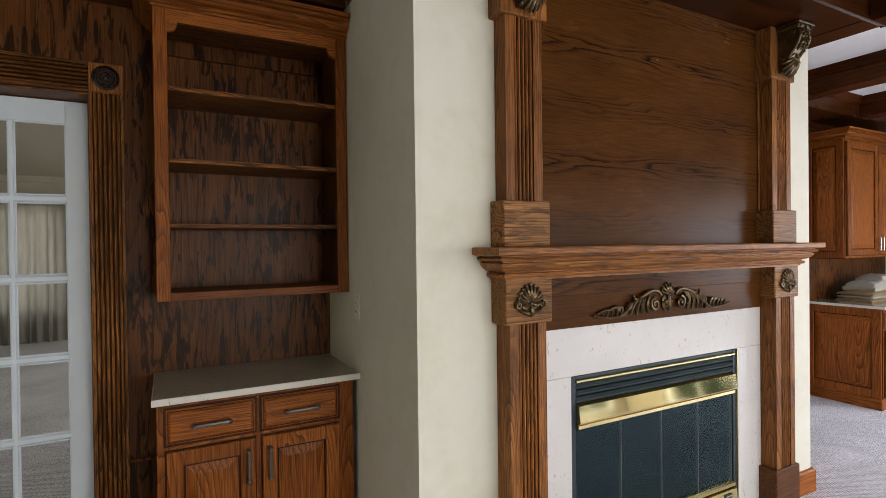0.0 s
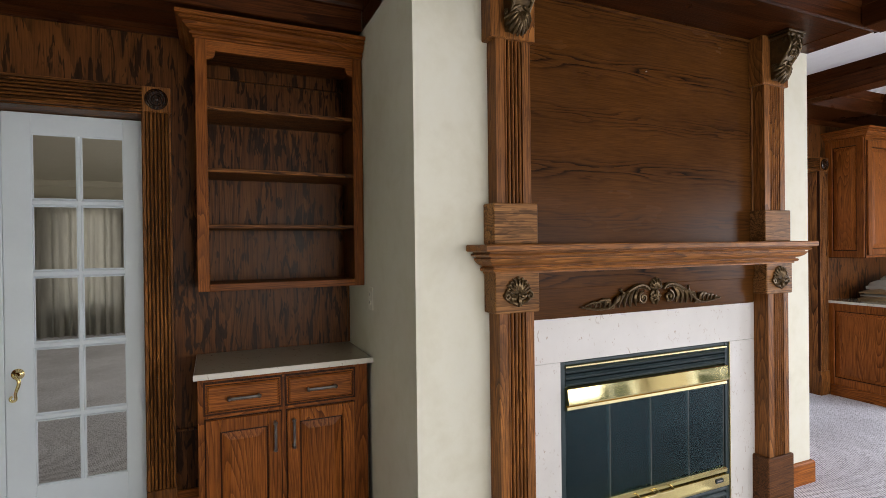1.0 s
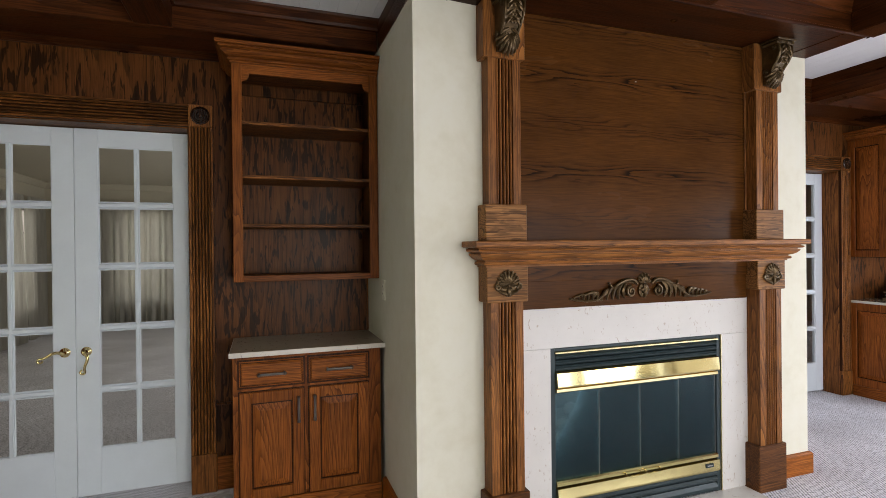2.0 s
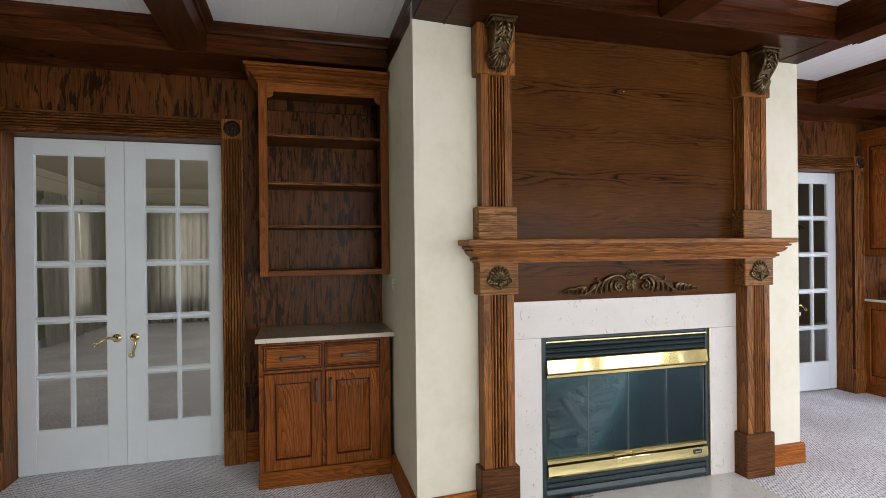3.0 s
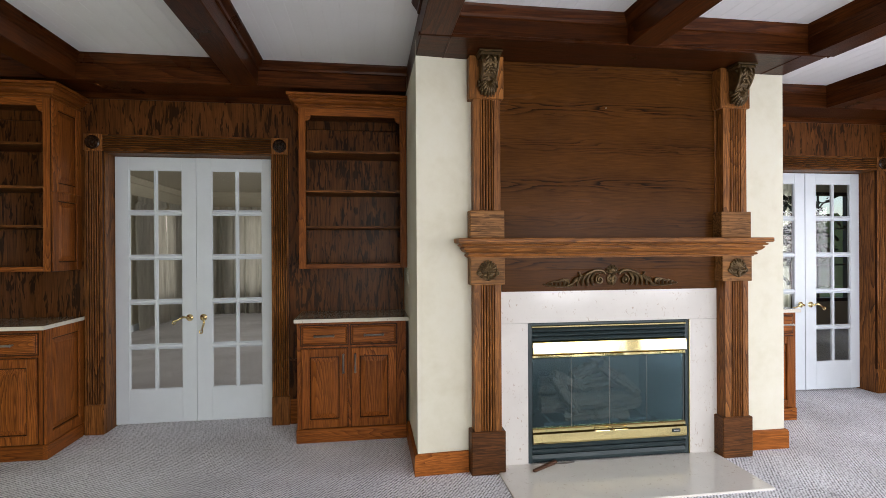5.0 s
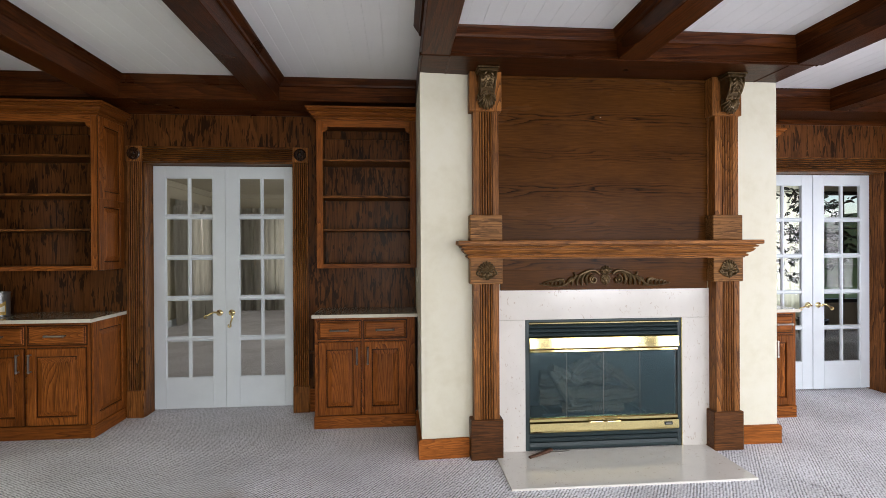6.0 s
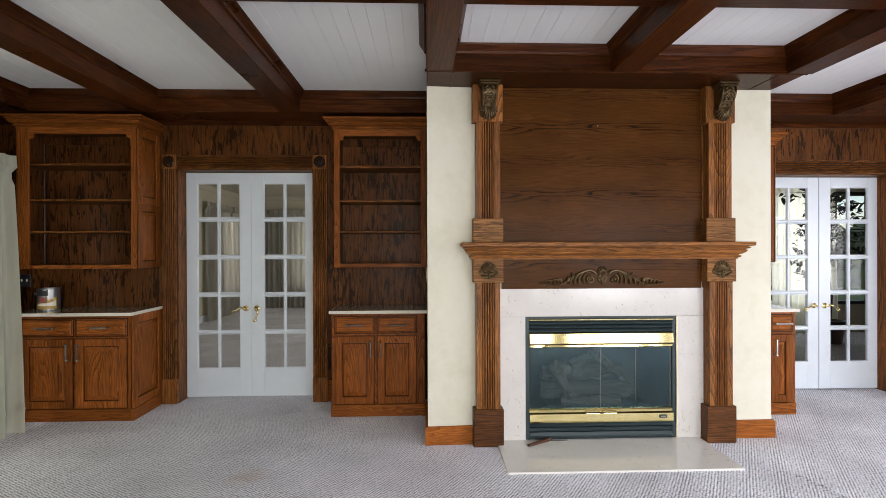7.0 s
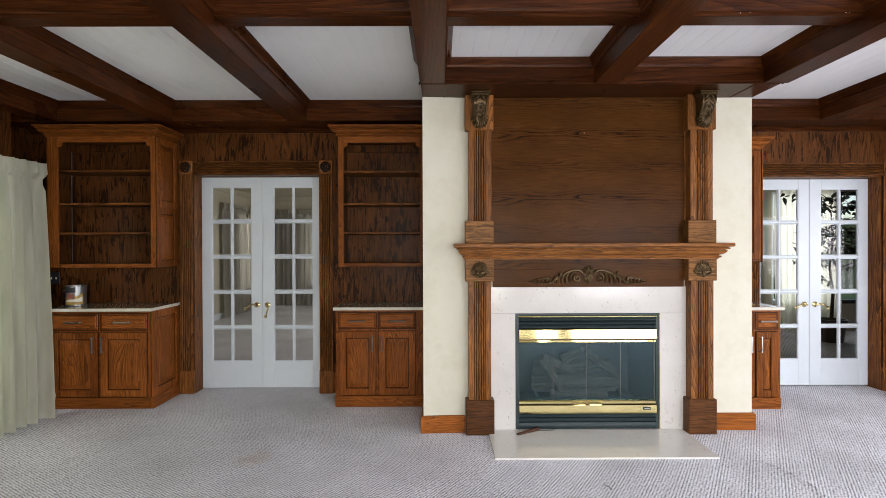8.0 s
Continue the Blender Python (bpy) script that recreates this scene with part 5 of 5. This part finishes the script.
solo("wood_offcut", stick, wood("weathered_offcut", (0.14, 0.075, 0.05), (0.10, 0.05, 0.033), (0.04, 0.02, 0.012), axis="x", streak=0.3, rough=0.6, coat=0.0),
     "broken brown wood offcut lying on the hearth", "wood offcut", (1.635, 1.625, 0.0125))
solo("wire", tube([(1.70, 1.655, 0.018), (1.74, 1.662, 0.0165), (1.79, 1.66, 0.0165), (1.845, 1.668, 0.017)], 0.0035, 6), PEWTER, "short bent grey wire lying on the hearth", "wire",
     (1.77, 1.66, 0.0145))

# a dark thread caught in the carpet
solo("thread", tube([(1.945, 0.80, 0.003), (1.952, 0.775, 0.006), (1.966, 0.755, 0.005), (1.970, 0.73, 0.003)], 0.0028, 6), INK, "short dark thread lying on the carpet", "thread", (1.955, 0.77, 0.0), "", True)

# ---- small things ----
can = thing("paint_can", (-2.385, 2.50, 0.888), "opened silver paint can with a worn gold and black paper label", "paint can")
part("body", lathe([(0.0, 0.888), (0.083, 0.888), (0.086, 0.891), (0.086, 0.896), (0.083, 0.898), (0.083, 1.066), (0.086, 1.068), (0.086, 1.074), (0.080, 1.074), (0.078, 1.060), (0.0, 1.058)],
                   pose(-2.385, 2.50, 0), 36), plain("tinplate", (0.27, 0.27, 0.27), 0.30, 0.8, vary=0.15), can, "", True)


def label_band(z0, z1, a0, a1, r=0.0838, slant=0.0):
    bm = bmesh.new()
    n = 14
    lo = [bm.verts.new((-2.385 + r * math.cos(radians(a0 + (a1 - a0) * i / n)), 2.50 + r * math.sin(radians(a0 + (a1 - a0) * i / n)), z0)) for i in range(n + 1)]
    hi = [bm.verts.new((v.co.x, v.co.y, z1 + slant * i / n + 0.006 * math.sin(i * 0.5))) for i, v in enumerate(lo)]
    for i in range(n):
        bm.faces.new((lo[i], lo[i + 1], hi[i + 1], hi[i]))
    return bm


OCHRE = plain("gold_label_paper", (0.48, 0.30, 0.07), 0.45, vary=0.3, scale=30)
PINK = plain("pink_orange_label_print", (0.30, 0.13, 0.09), 0.5, vary=0.5, scale=40)
part("label_stripe", label_band(1.014, 1.062, 248, 302), INK, can)
part("label", label_band(0.903, 0.955, 236, 345, slant=0.05), OCHRE, can, "worn gold paper label")
part("label_mark", label_band(0.952, 1.004, 256, 296, 0.0844), PINK, can)
part("label_emblem", label_band(0.966, 0.992, 268, 282, 0.0849), plain("red_label_print", (0.40, 0.06, 0.04), 0.5), can)
part("label_swoosh", label_band(0.928, 0.937, 240, 340, 0.0844, 0.035), PLASTIC, can, "pale swoosh across the label")
part("rim_lug", blob((-2.44, 2.424, 1.03), (0.014, 0.006, 0.014), None, None, 2), INK, can, "", True)


def outlet(name, m, label, plate_mat, toggles):
    """A wall plate in the local x-z plane, facing -y."""
    ob = thing(name, m.translation, label, "wall plate")
    w = 0.072 if toggles < 3 else 0.15
    part("plate", bx(-w / 2, w / 2, -0.006, -0.0005, -0.058, 0.058, 0.003, None, m), plate_mat, ob)
    for i in range(toggles):
        if w > 0.1:
            c = (i - (toggles - 1) / 2) * 0.045
            part("toggle", bx(c - 0.005, c + 0.005, -0.016, -0.006, -0.010, 0.012, 0.002, None, m), PLASTIC, ob)
        else:
            c = 0.020 if i else -0.020
            so = part("socket", bx(-0.017, 0.017, -0.0085, -0.006, c - 0.014, c + 0.014, 0.004, None, m), PLASTIC, ob)
            for sx in (-0.006, 0.006):
                part("slot", bx(sx - 0.001, sx + 0.001, -0.0092, -0.0084, c - 0.005, c + 0.005, 0, None, m), INK, so)
    return ob


outlet("wall_socket", pose(CH_L, 2.295, 1.180, 0, 0, -90), "ivory double wall socket on the plaster chimney side", PLASTIC, 2)
outlet("light_switch", pose(-2.80, WALL, 1.125, 0, 0, 0), "dark wall plate with three pale toggle switches", INK, 3)


def cloth(x, y, z, w, d, h, mat, seed, label):
    """A folded cloth: rounded layers with a rumpled top."""
    rnd = random.Random(seed)
    bm = bmesh.new()
    n = 14
    top = {}
    for i in range(n + 1):
        for j in range(n + 1):
            u, v = i / n * 2 - 1, j / n * 2 - 1
            edge = (1 - abs(u) ** 5) * (1 - abs(v) ** 5)
            zz = h * (0.35 + 0.65 * edge ** 0.5) + 0.018 * noise.noise(Vector((u * 2.2 + seed, v * 2.2, seed))) * edge
            r = 1 + 0.06 * noise.noise(Vector((u * 1.5, v * 1.5, seed + 5)))
            top[i, j] = (bm.verts.new((x + u * w / 2 * r, y + v * d / 2 * r, z + zz)), bm.verts.new((x + u * w / 2 * r * 0.98, y + v * d / 2 * r * 0.98, z)))
    for i in range(n):
        for j in range(n):
            for k in (0, 1):
                bm.faces.new([top[p][k] for p in ((i, j), (i + 1, j), (i + 1, j + 1), (i, j + 1))])
    rim = [(i, 0) for i in range(n)] + [(n, j) for j in range(n)] + [(n - i, n) for i in range(n)] + [(0, n - j) for j in range(n)]
    for p, q in zip(rim, rim[1:] + rim[:1]):
        bm.faces.new((top[p][0], top[q][0], top[q][1], top[p][1]))
    return solo("folded_cloth", bm, mat, label, "cloth", (x, y, z), "pile of cloths", True)


TAN = plain("tan_canvas", (0.34, 0.23, 0.12), 0.95, vary=0.2, fine=300, bump=0.3)
OFFWHITE = plain("off_white_canvas", (0.42, 0.40, 0.35), 0.95, vary=0.15, fine=300, bump=0.3)
cloth(6.00, 2.50, 0.885, 0.62, 0.30, 0.035, TAN, 1, "folded tan canvas cloth on the worktop")
cloth(6.02, 2.50, 0.915, 0.56, 0.28, 0.035, OFFWHITE, 2, "folded off-white canvas cloth in a pile")
cloth(5.99, 2.49, 0.945, 0.58, 0.29, 0.035, TAN, 3, "folded tan canvas cloth in a pile")
cloth(6.06, 2.51, 0.975, 0.46, 0.26, 0.09, OFFWHITE, 4, "crumpled off-white cloth on top of a pile")
cloth(6.20, 2.52, 1.055, 0.30, 0.22, 0.06, OFFWHITE, 5, "crumpled white rag on top of a pile")
tray = bx(3.62, 3.80, 2.36, 2.50, 0.889, 0.894, 0.001)
bx(3.64, 3.79, 2.37, 2.49, 0.894, 0.906, 0.003, tray)
solo("notebook", tray, TAN, "tan covered notebook lying on the worktop", "notebook", (3.71, 2.43, 0.889))


# flakes of old white paint on the cross beam
flakes = bmesh.new()
rnd = random.Random(4)
for k in range(22):
    x = 2.45 + 0.8 * rnd.random() if k < 17 else 1.2 + 0.7 * rnd.random()
    blob((x, CROSS_Y[0], 2.664 + 0.055 * rnd.random()), (rnd.uniform(0.001, 0.004), 0.0006, rnd.uniform(0.001, 0.007)), None, flakes, 1)
tagged(new("paint_flakes", mesh_of("paint_flakes", flakes, WHITE)), "specks of old white paint on the cross beam", "paint flakes", "", "stuff")


# ---- curtains ----
def drape(name, p, q, z0, z1, pleats, depth, label, seed, mat=None):
    """Pleated cloth hung from p to q (plan points), with a gathered heading and a hem."""
    rnd = random.Random(seed)
    p, q = Vector((*p, 0)), Vector((*q, 0))
    d = (q - p)
    nrm = Vector((-d.y, d.x, 0)).normalized()
    n, rows = pleats * 12, 46
    bm = bmesh.new()
    ph = [rnd.uniform(-0.5, 0.5) for _ in range(pleats + 2)]
    grid = []
    for j in range(rows + 1):
        v = j / rows
        z = z0 + (z1 - z0) * v
        line = []
        for i in range(n + 1):
            u = i / n
            k = u * pleats
            a = 2 * math.pi * k + ph[int(k)] * (1 - v) * 1.2
            amp = depth * (0.55 + 0.45 * (1 - v)) * (0.8 + 0.3 * math.sin(k * 1.7 + seed))
            if v > 0.90:
                amp *= 0.45
            elif j == 4:
                amp += 0.005
            off = amp * (math.sin(a) + 0.25 * math.sin(2 * a + 1.0 + v))
            if v > 0.955:
                off = depth * 0.75 * (abs(math.sin(a * 0.5)) ** 0.4 - 0.5) + 0.012 * (v - 0.955) / 0.045
            sway = 0.02 * math.sin(v * 2.5 + k * 0.4) + (0.045 * v if v < 0.94 else 0.0)
            line.append(bm.verts.new(p + d * (u + 0.006 * math.sin(a * 0.5)) + nrm * (off + sway) + Vector((0, 0, z + (0.006 * math.sin(a) if j == 0 else 0)))))
        grid.append(line)
    for r0, r1 in zip(grid, grid[1:]):
        for i in range(n):
            bm.faces.new((r0[i], r0[i + 1], r1[i + 1], r1[i]))
    bmesh.ops.solidify(bm, geom=bm.faces[:], thickness=0.002)
    return solo(name, bm, mat or SHEER, label, "curtain", ((p.x + q.x) / 2, (p.y + q.y) / 2, z0), "", True)


drape("curtain", (-2.55, -0.55), (-2.315, 2.06), 0.004, 2.125, 25, 0.048, "pale cream pleated sheer curtain hanging to the carpet", 3)
tagged(solo("curtain_rail", tube([(-2.66, -0.6, 2.085), (-2.44, 2.07, 2.085), (-2.48, 2.09, 2.085), (LEFT, 2.09, 2.075)], 0.010, 8), PEWTER, "dark curtain rail fixed to the side wall", "curtain rail",
            (-2.45, 1.2, 2.075)))


def window(name, x0, x1, z0, z1, m, cols, rows, label):
    """A framed window with muntins in the local x-z plane."""
    ob = thing(name, m.translation, label, "window", "", "structure")
    f = 0.06
    part("window_frame", bx(x0, x0 + f, -0.04, 0.04, z0, z1, 0.004, None, m), WHITE, ob)
    part("window_frame", bx(x1 - f, x1, -0.04, 0.04, z0, z1, 0.004, None, m), WHITE, ob)
    part("window_frame", bx(x0 + f, x1 - f, -0.04, 0.04, z1 - f, z1, 0.004, None, m), WHITE, ob)
    part("window_sill", bx(x0 + f, x1 - f, -0.07, 0.04, z0, z0 + f, 0.004, None, m), WHITE, ob)
    for i in range(1, cols):
        c = x0 + (x1 - x0) * i / cols
        part("muntin", bx(c - 0.012, c + 0.012, -0.015, 0.015, z0 + f, z1 - f, 0.003, None, m), WHITE, ob)
    for i in range(1, rows):
        c = z0 + (z1 - z0) * i / rows
        part("muntin", bx(x0 + f, x1 - f, -0.014, 0.014, c - 0.012, c + 0.012, 0.003, None, m), WHITE, ob)
    return ob


for i, (a, b) in enumerate(zip(win_x[::2], win_x[1::2])):
    window(f"window_{i + 1}", a, b, 0.1, 2.08, pose(0, BACK - 0.06, 0, 0, 0, 0), max(1, round((b - a) / 0.6)), 4, "white framed window with muntins")
window("window_5", -1.8, 1.8, 0.1, 2.08, pose(RIGHT + 0.06, -0.8, 0, 0, 0, 90), 6, 4, "white framed window with muntins")
window("window_6", -0.95, 0.95, 0.35, 2.05, pose(LEFT - 0.06, 0.6, 0, 0, 0, 90), 3, 4, "white framed window behind a sheer curtain")

# ---- the carpeted room beyond the french doors ----
NX0, NX1, NY0, NY1, NH = -3.4, 3.2, WALL + 0.22, 10.3, 2.62
bm = bx(NX0 - 0.15, NX0, NY0, 8.7, 0, NH, 0)
bx(NX0 - 0.15, NX0, 9.7, NY1, 0, NH, 0, bm)
bx(NX0 - 0.15, NX0, 8.7, 9.7, 0, 0.45, 0, bm)
bx(NX0 - 0.15, NX0, 8.7, 9.7, 2.15, NH, 0, bm)
structure("wall_parlour_west", bm, BEIGE, "beige side wall of the next room with a window", "wall")
# this wall's opening is added, out of view, to let a fill lamp in
bm = bx(NX1, NX1 + 0.15, NY0, 5.8, 0, NH, 0)
bx(NX1, NX1 + 0.15, 7.4, NY1, 0, NH, 0, bm)
bx(NX1, NX1 + 0.15, 5.8, 7.4, 0, 0.5, 0, bm)
bx(NX1, NX1 + 0.15, 5.8, 7.4, 2.25, NH, 0, bm)
structure("wall_parlour_east", bm, BEIGE, "plain beige side wall of the next room with an added, unseen window opening", "wall")
bm = bmesh.new()
for a, b in ((NX0 - 0.15, -2.3), (-1.4, NX1 + 0.15)):
    bx(a, b, NY1, NY1 + 0.15, 0, NH, 0, bm)
for a, b in ((-2.3, -1.4),):
    bx(a, b, NY1, NY1 + 0.15, 0, 0.45, 0, bm)
    bx(a, b, NY1, NY1 + 0.15, 2.15, NH, 0, bm)
structure("wall_parlour_north", bm, BEIGE, "beige far wall with a window opening", "wall")
structure("ceiling_parlour", bx(NX0 - 0.15, NX1 + 0.15, NY0, NY1 + 0.15, NH, NH + 0.1, 0), BEIGE, "plain beige ceiling of the next room", "ceiling")
structure("floor_parlour", bx(NX0, NX1, 7.2, NY1 + 0.15, -0.12, 0.0, 0), CARPET, "grey loop carpet of the next room", "carpet")
sk2 = [(0.0, 0.0), (0.018, 0.0), (0.018, 0.11), (0.0, 0.12)]
structure("baseboard", sweep([(NX0, NY1), (NX0, NY0)][::-1], sk2), WHITE, "white skirting board of the next room", "baseboard")
structure("trim", sweep([(NX0, NY0), (NX0, NY1), (NX1, NY1)], [(0, NH - 0.1), (0.02, NH - 0.09), (0.07, NH - 0.02), (0.07, NH), (0, NH)]), BEIGE, "pale crown moulding of the next room", "moulding")
window("window_7", -2.3, -1.4, 0.45, 2.15, pose(0, NY1 + 0.08, 0), 2, 4, "far window with muntins behind a curtain")
window("window_8", -0.5, 0.5, 0.45, 2.15, pose(NX0 - 0.08, 9.2, 0, 0, 0, 90), 2, 4, "side window with dark muntins between curtains")
for ob in bpy.data.objects["window_8"].children:
    ob.data.materials[0] = PEWTER
drape("curtain", (-3.2, 10.15), (-0.4, 10.15), 0.01, 2.3, 22, 0.035, "beige curtain drawn over a far window", 6, DRAPE)
drape("curtain", (-3.28, 7.9), (-3.28, 9.14), 0.01, 2.3, 10, 0.03, "beige curtain beside a side window", 5, DRAPE)
drape("curtain", (-3.28, 9.30), (-3.28, 10.05), 0.01, 2.3, 6, 0.03, "beige curtain beside a side window", 7, DRAPE)

# ---- the sun room beyond the other french doors ----
SX0, SX1, SY1 = 3.5, 9.6, 6.2
structure("wall_sunroom_west", bx(SX0 - 0.12, SX0, NY0, SY1, 0, NH, 0), BEIGE, "beige side wall of the sun room", "wall")
structure("wall_sunroom_east", bx(SX1, SX1 + 0.15, NY0, SY1, 0, NH, 0), BEIGE, "beige side wall of the sun room", "wall")
bm = bmesh.new()
for a, b in ((SX0, 6.42), (7.36, 7.55), (8.7, SX1)):
    bx(a, b, SY1, SY1 + 0.15, 0, NH, 0, bm)
for a, b in ((6.42, 7.36), (7.55, 8.7)):
    bx(a, b, SY1, SY1 + 0.15, 0, 0.45, 0, bm)
    bx(a, b, SY1, SY1 + 0.15, 2.3, NH, 0, bm)
structure("wall_sunroom_north", bm, BEIGE, "beige far wall with two window openings", "wall")
structure("wall_sunroom_south", bx(RIGHT + 0.2, SX1 + 0.15, WALL, NY0, 0, NH, 0), BEIGE, "plain beige wall of the sun room", "wall")
structure("ceiling_sunroom", bx(SX0 - 0.12, SX1 + 0.15, NY0, SY1 + 0.15, NH, NH + 0.1, 0), CEIL, "plain ceiling of the sun room", "ceiling")
structure("floor_sunroom", bx(RIGHT + 0.2, SX1, NY0, SY1 + 0.15, -0.12, 0.0, 0), CARPET, "grey carpet of the sun room", "carpet")
DARKFRAME = plain("dark_window_frame", (0.02, 0.022, 0.022), 0.4)
window("window_9", 6.42, 7.36, 0.45, 2.3, pose(0, SY1 + 0.08, 0), 2, 3, "tall window behind a bright sheer curtain")
window("window_10", 7.55, 8.7, 0.45, 2.3, pose(0, SY1 + 0.08, 0), 2, 3, "dark framed window looking onto trees")
for ob in bpy.data.objects["window_10"].children:
    ob.data.materials[0] = DARKFRAME
drape("curtain", (6.38, 6.02), (7.42, 6.02), 0.01, 2.4, 10, 0.035, "bright white sheer curtain over a sunny window", 9)

# house plant in front of the sunny window
FOLIAGE = plain("dark_green_leaf", (0.014, 0.028, 0.010), 0.6, vary=0.4, scale=20, bump=0.1)
TWIG = plain("grey_brown_bark", (0.10, 0.075, 0.05), 0.9, vary=0.3, scale=30, bump=0.4)
POT = plain("dark_glazed_pot", (0.05, 0.045, 0.04), 0.3, vary=0.2)
plant = thing("potted_fig_tree", (6.72, 5.30, 0), "leafy potted weeping fig in front of a sunny window", "plant")
part("pot", lathe([(0.0, 0.0), (0.15, 0.0), (0.19, 0.28), (0.205, 0.29), (0.205, 0.33), (0.185, 0.33), (0.175, 0.29), (0.0, 0.28)], pose(6.72, 5.30, 0), 24), POT, plant, "", True)
rnd = random.Random(11)
part("trunk", tube([(6.72, 5.30, 0.28), (6.74, 5.29, 0.7), (6.70, 5.31, 1.1), (6.75, 5.30, 1.5), (6.73, 5.32, 1.9)], [0.024, 0.021, 0.018, 0.014, 0.008], 8), TWIG, plant, "", True)
crown_bm, limbs = bmesh.new(), bmesh.new()
for k in range(34):
    z = rnd.uniform(0.75, 2.1)
    a = rnd.uniform(0, 2 * math.pi)
    ln = rnd.uniform(0.28, 0.72) * (1.1 - 0.35 * abs(z - 1.5))
    base = Vector((6.72, 5.30, z))
    tip = base + Vector((math.cos(a) * ln, math.sin(a) * ln * 0.8, rnd.uniform(-0.12, 0.25)))
    mid = base.lerp(tip, 0.5) + Vector((0, 0, 0.06))
    tube([base, mid, tip], [0.007, 0.005, 0.002], 5, limbs)
    for i in range(16):
        u = rnd.uniform(0.3, 1.05)
        c = base.lerp(tip, u) + Vector((rnd.uniform(-1, 1), rnd.uniform(-1, 1), rnd.uniform(-1, 0.6))) * 0.075
        m = Matrix.LocRotScale(c, Euler((rnd.uniform(-1, 1), rnd.uniform(-1, 1), rnd.uniform(0, 6.3))), (1, 1, 1))
        s = rnd.uniform(0.040, 0.075)
        pts = [(0, 0, 0), (s * 0.5, s * 0.42, 0.006), (s * 1.2, s * 0.36, 0.004), (s * 2.0, 0, -0.012), (s * 1.2, -s * 0.36, 0.004), (s * 0.5, -s * 0.42, 0.006)]
        crown_bm.faces.new([crown_bm.verts.new(m @ Vector(p)) for p in pts])
part("branch", limbs, TWIG, plant, "", True)
part("crown", crown_bm, FOLIAGE, plant, "dense pointed dark green leaves")

# ---- outdoors ----
GRASS = plain("lawn", (0.06, 0.10, 0.03), 0.95, vary=0.4, scale=3, bump=0.4)
structure("ground", bx(-400, 400, -400, 400, -0.5, -0.14, 0), GRASS, "mown green lawn round the house", "ground")
HEDGE = plain("tree_belt", (0.05, 0.075, 0.03), 0.95, vary=0.7, scale=1.2, fine=9.0, bump=0.6)
bm = bmesh.new()
pts = [(4 + i * 0.5, -0.14) for i in range(0, 41, 40)] + [(24 - i * 0.5, 2.2 + 1.0 * noise.noise(Vector((i * 0.3, 0, 0))) + 0.5 * noise.noise(Vector((i * 1.1, 3, 0)))) for i in range(41)]
structure("backdrop", prism(pts, 16.0, 17.5, lambda u, v, c: (u, c, v)), HEDGE, "distant belt of dark green trees", "backdrop")
